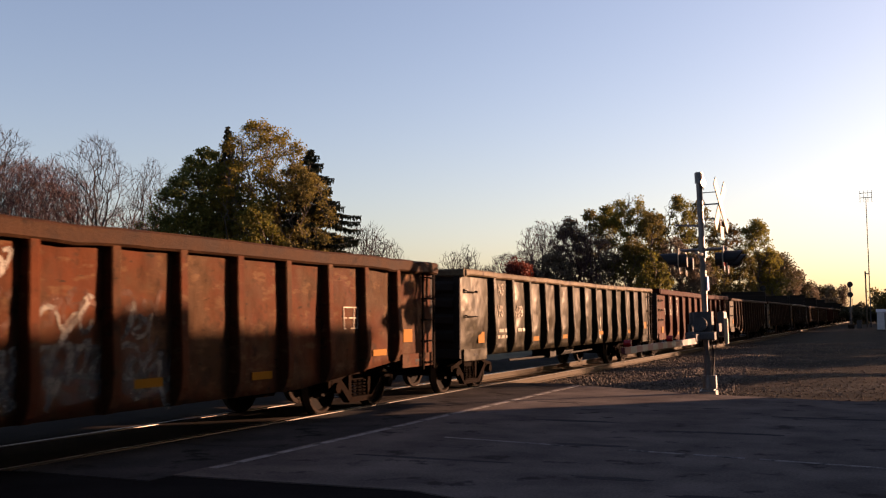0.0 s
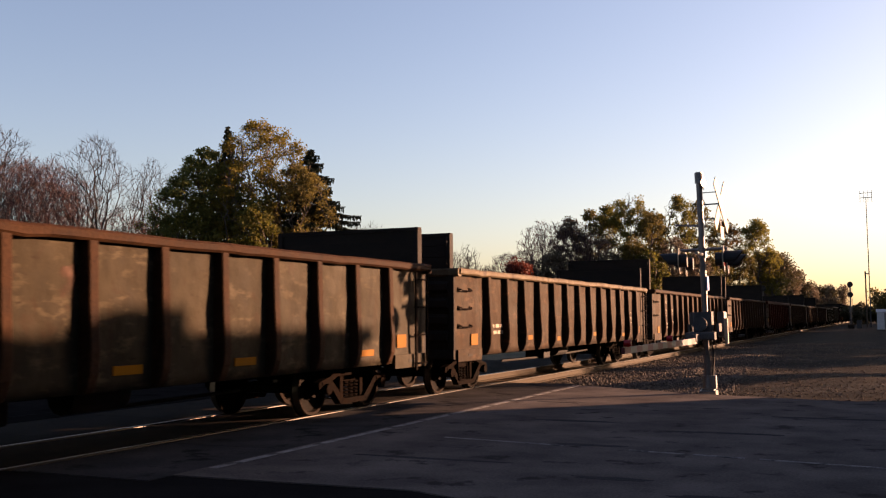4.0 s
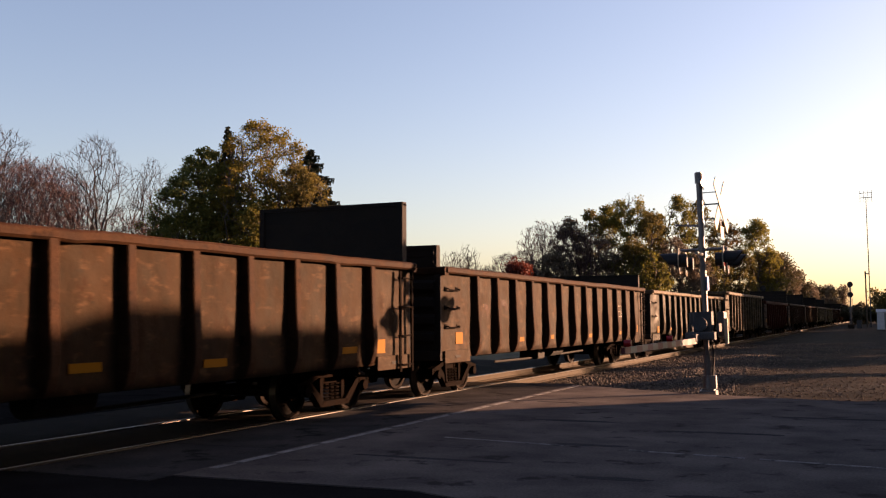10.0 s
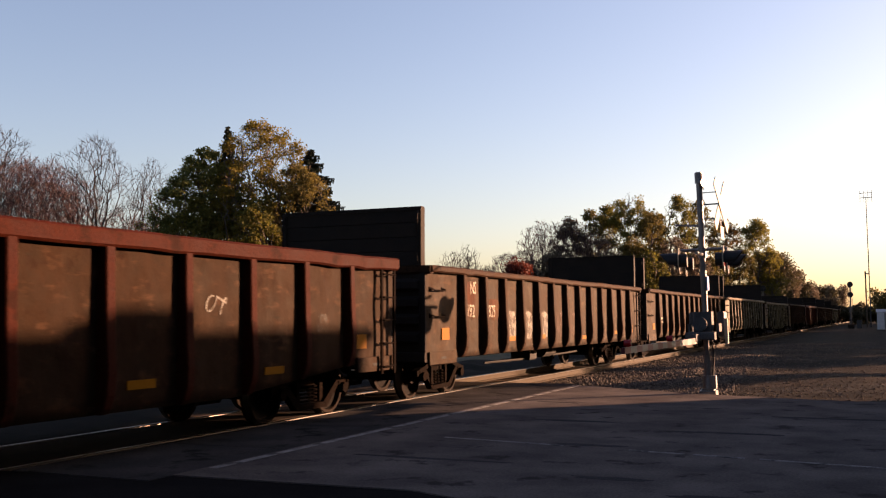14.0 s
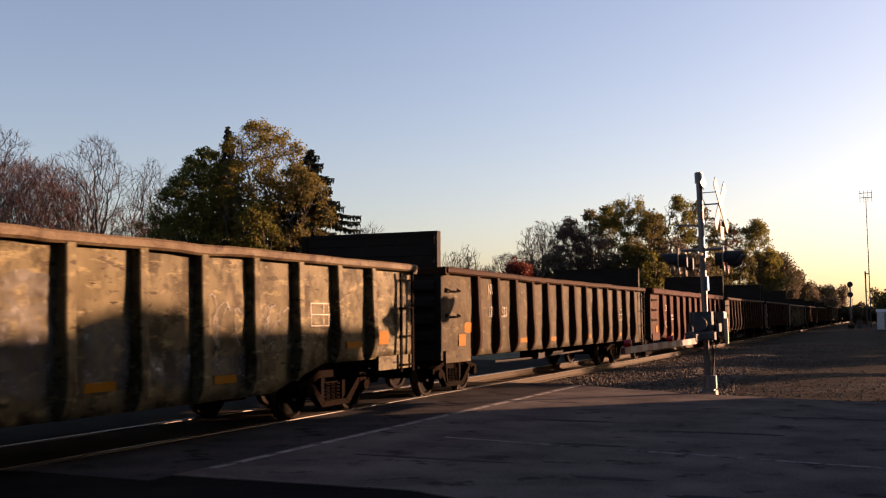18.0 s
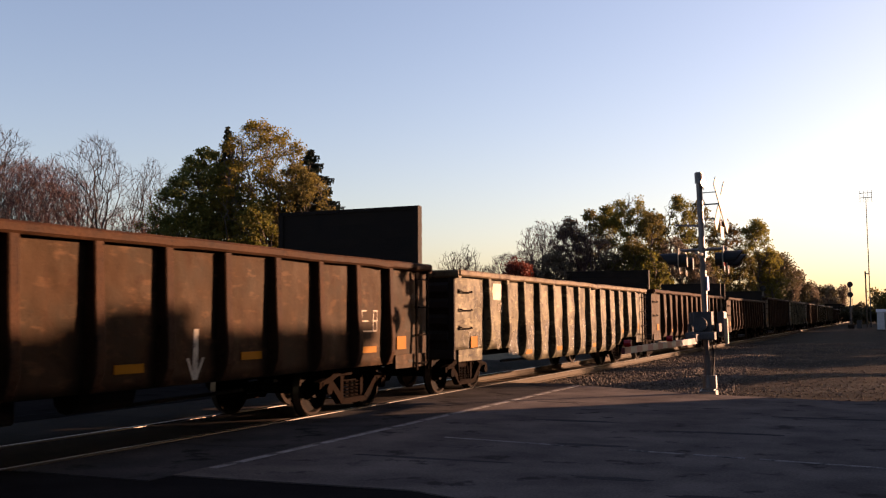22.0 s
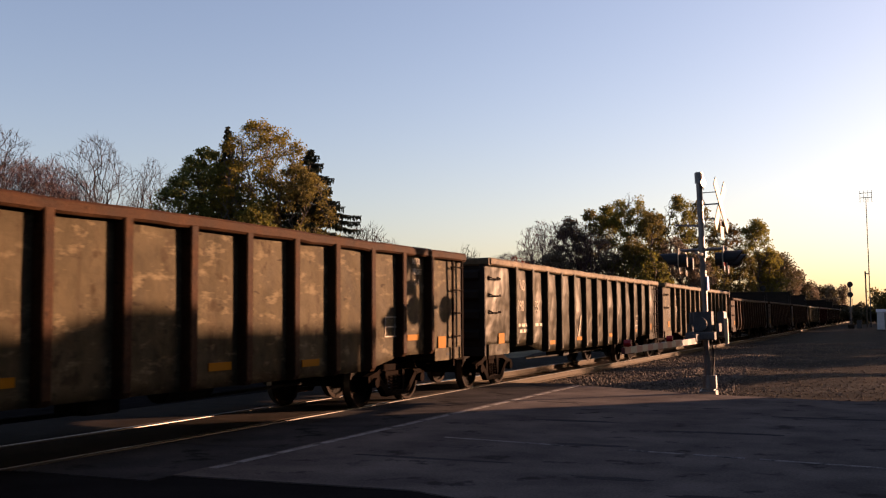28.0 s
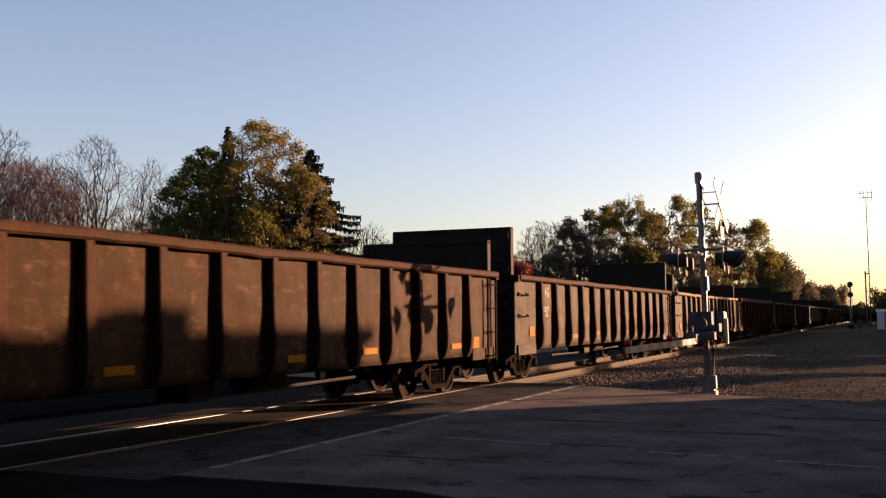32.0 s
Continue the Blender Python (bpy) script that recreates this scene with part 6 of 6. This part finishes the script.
GROVE = {"olive": "olive-leaved grove tree beside the railway", "green": "green-leaved grove tree beside the railway", "orange": "grove tree in orange-brown leaf",
         "lime": "grove tree in pale yellow-green leaf", "brown": "brown-leaved low tree in the grove"}
for i, (x, y, h, m, girth, gap) in enumerate(((-29.4, 105.3, 12.9, "olive", 2.2, 0.46), (-28.0, 107.9, 13.8, "green", 2.4, 0.44), (-25.0, 105.0, 14.9, "green", 2.5, 0.4), (-22.4, 104.6, 12.6, "olive", 2.2, 0.35),
                                              (-21.0, 110.9, 14.9, "green", 2.5, 0.36), (-19.2, 114.0, 14.6, "olive", 2.4, 0.4), (-16.9, 117.3, 12.6, "orange", 2.4, 0.3), (-13.7, 120.7, 13.0, "lime", 2.5, 0.24),
                                              (-31.2, 103.4, 12.0, "brown", 2.2, 0.4), (-23.4, 108.6, 13.2, "olive", 2.3, 0.36), (-12.5, 122.0, 9.6, "lime", 1.9, 0.2), (-15.4, 118.0, 9.4, "olive", 2.2, 0.2),
                                              (-27.0, 101.0, 9.5, "brown", 2.4, 0.25), (-24.0, 101.5, 9.6, "olive", 2.4, 0.2), (-20.4, 105.0, 9.8, "brown", 2.5, 0.2), (-31.0, 98.0, 8.2, "brown", 2.2, 0.25),
                                              (-17.4, 110.0, 9.4, "olive", 2.5, 0.2), (-33.0, 95.0, 6.8, "brown", 2.0, 0.25), (-22.0, 101.0, 8.4, "green", 2.3, 0.2), (-18.6, 107.0, 8.4, "brown", 2.3, 0.2))):
    leafy(x, y, h, LEAF[m], GROVE[m], 100 + i, girth, h * (0.38 if h > 11 else 0.18), 300, 44, 0.6, 0.12, gap, 0.45, 0.02, 0.5)
for i, (x, y, h) in enumerate(((-14.3, 150.0, 11.0), (-13.5, 160.0, 9.8), (-13.0, 172.0, 9.0), (-12.6, 190.0, 8.0), (-12.5, 205.0, 8.0), (-11.5, 222.0, 8.4), (-12.0, 245.0, 9.0), (-11.0, 275.0, 10.0), (-13.5, 140.0, 10.6), (-15.5, 145.0, 11.2), (-14.5, 155.0, 10.4))):
    broadleaf(x, y, h, LEAF["brown" if i % 2 else "dull"], "thin autumn tree along the railway", 330 + i, 0.8, 60, 1.0, 0.16, 0.9, 0.1, 0.9, (7, 4, 3))
broadleaf(-1.2, 185.4, 6.5, LEAF["olive"], "round tree beyond the gravel lot", 150, 0.8, 14, 0.9, 0.2, 1, 0.1, 1.1)
broadleaf(1.0, 188.0, 6.0, LEAF["green"], "round tree beyond the gravel lot", 151, 0.8, 14, 0.9, 0.2, 1, 0.1, 1.1)


for i, (x, y, h) in enumerate(((-5.5, 178.0, 3.4), (-3.0, 190.0, 3.2), (2.0, 176.0, 3.6), (-4.8, 205.0, 4.0), (4.5, 195.0, 4.2), (0.5, 215.0, 4.5), (-6.0, 230.0, 4.6), (6.5, 225.0, 5.0))):
    broadleaf(x, y, h, LEAF["dull"], "low scrub tree beyond the lot", 240 + i, 0.95, 30, 0.8, 0.24, 1, 0.03, 1.9, (8, 4, 3))
# trees on the sunny side, beyond the lot: their shade lies over the lot and the far cars
broadleaf(15.0, 45.0, 6.2, LEAF["olive"], "small tree at the lot's sunny side", 160, 0.8, 30, 0.8, 0.16, 1, 0.35, 0.8)
for i, (x, y) in enumerate(((14.5, 53.0), (15.0, 57.5), (14.0, 61.5), (15.0, 66.0), (14.5, 71.0), (15.0, 76.0), (14.5, 81.0))):
    broadleaf(x, y, 5.3 + 0.3 * math.sin(i * 2.2), LEAF["olive"], "small tree in a row along the lot", 250 + i, 0.9, 40, 0.9, 0.2, 1, 0.06, 1.25, (8, 4, 3))
broadleaf(17.5, 58.0, 7.5, LEAF["olive"], "tree at the lot's sunny side", 161, 0.8, 30, 0.9, 0.16, 1, 0.3, 0.9)
for i in range(20):
    broadleaf(16.5 + 3 * math.sin(i * 2.3), 72 + 4.6 * i + (i * i) * 0.25, (8.0 if i < 3 else 15.0) + 1.5 * math.sin(i * 1.7), LEAF["olive" if i % 3 else "green"], "leafy tree in a row along the lot", 170 + i, 0.85, 60, 1.4, 0.32, 1, 0.08, 1.1, (7, 4, 3))


# A second unseen row, added to close gaps in the shade on the cars.
for i, y in enumerate([99 + 4.2 * k for k in range(9)] + [150 + 5.5 * k for k in range(11)]):
    broadleaf(23 + 1.5 * math.sin(i * 2.9), y, 12.5 + 1.2 * math.sin(i * 1.3), LEAF["olive" if i % 2 else "dull"], "unseen dense tree added behind the shading row", 300 + i, 0.9, 70, 1.5, 0.4, 1, 0.06, 1.2, (8, 4, 3))


# unseen trees added behind the camera and beyond the track to block sky light
for i in range(9):
    broadleaf(-3 + 4.2 * i, -13 - 3 * math.sin(i * 1.9), 12 + 2 * math.sin(i * 2.7), LEAF["olive" if i % 2 else "green"], "unseen tree added behind the camera to block sky", 200 + i, 0.85, 26, 1.3, 0.3, 1, 0.1, 1.1, (8, 4, 3))
for i in range(7):
    broadleaf(-34 - 2.5 * math.sin(i * 1.3), -22 + 7.5 * i, 11 + 2 * math.sin(i * 2.1), LEAF["brown" if i % 2 else "olive"], "unseen tree added beyond the railway to block sky", 220 + i, 0.85, 24, 1.3, 0.3, 1, 0.1, 1.1, (8, 4, 3))


# Unseen trees added behind the building to keep sky light off the cars.
for i in range(9):
    broadleaf(21 + 3 * math.sin(i * 2.1), -32 + 6.2 * i, 14 + 2 * math.sin(i * 1.4), LEAF["olive" if i % 2 else "dull"], "unseen tree added behind the building to block sky", 270 + i, 0.85, 30, 1.4, 0.34, 1, 0.1, 1.2, (8, 4, 3))


def far_woods():
    """The low line of woods at the horizon."""
    rng = random.Random(9)
    pts = []
    for i in range(1400):
        x = rng.uniform(-420, 120)
        y = 330 + 40 * math.sin(x * 0.02) + rng.uniform(0, 30)
        if abs(x - TRACK) < 9:
            continue
        hgt = 9 + 3 * noise.noise((x * 0.05, 3, 1))
        pts.append((x, y, rng.uniform(0.3, 1) * hgt))
    me = leaf_mesh("far_woods", rng, pts, 2.6, 14, 0.75, LEAF["brown"])
    thing("far_woods", "low distant line of brown autumn woods", "woods", me, kind="stuff")


far_woods()


# ---- what moves ----
def run(t):
    """How far the train has rolled."""
    return SPEED * t - SLOWING * t * t / 2


def motions():
    for car in CARS:
        m = car.matrix_basis.copy()
        walk(car, [(t, Matrix.Translation((0, -run(t), 0)) @ m) for t in range(0, 33, 2)])
    # the wheels of all trucks roll alike: the first of each kind is keyed, the rest share its keys
    for k, y in enumerate((-0.89, 0.89)):
        lead = WHEELS[k][0]
        walk(lead, [(i / FPS, pose(0, y, 0.42, math.degrees(run(i / FPS) / 0.42))) for i in range(32 * FPS + 1)])
        keys = lead.animation_data
        for w in WHEELS[k][1:]:
            w.rotation_mode = "QUATERNION"
            data = w.animation_data_create()
            data.action = keys.action
            data.action_slot = keys.action_slot


motions()
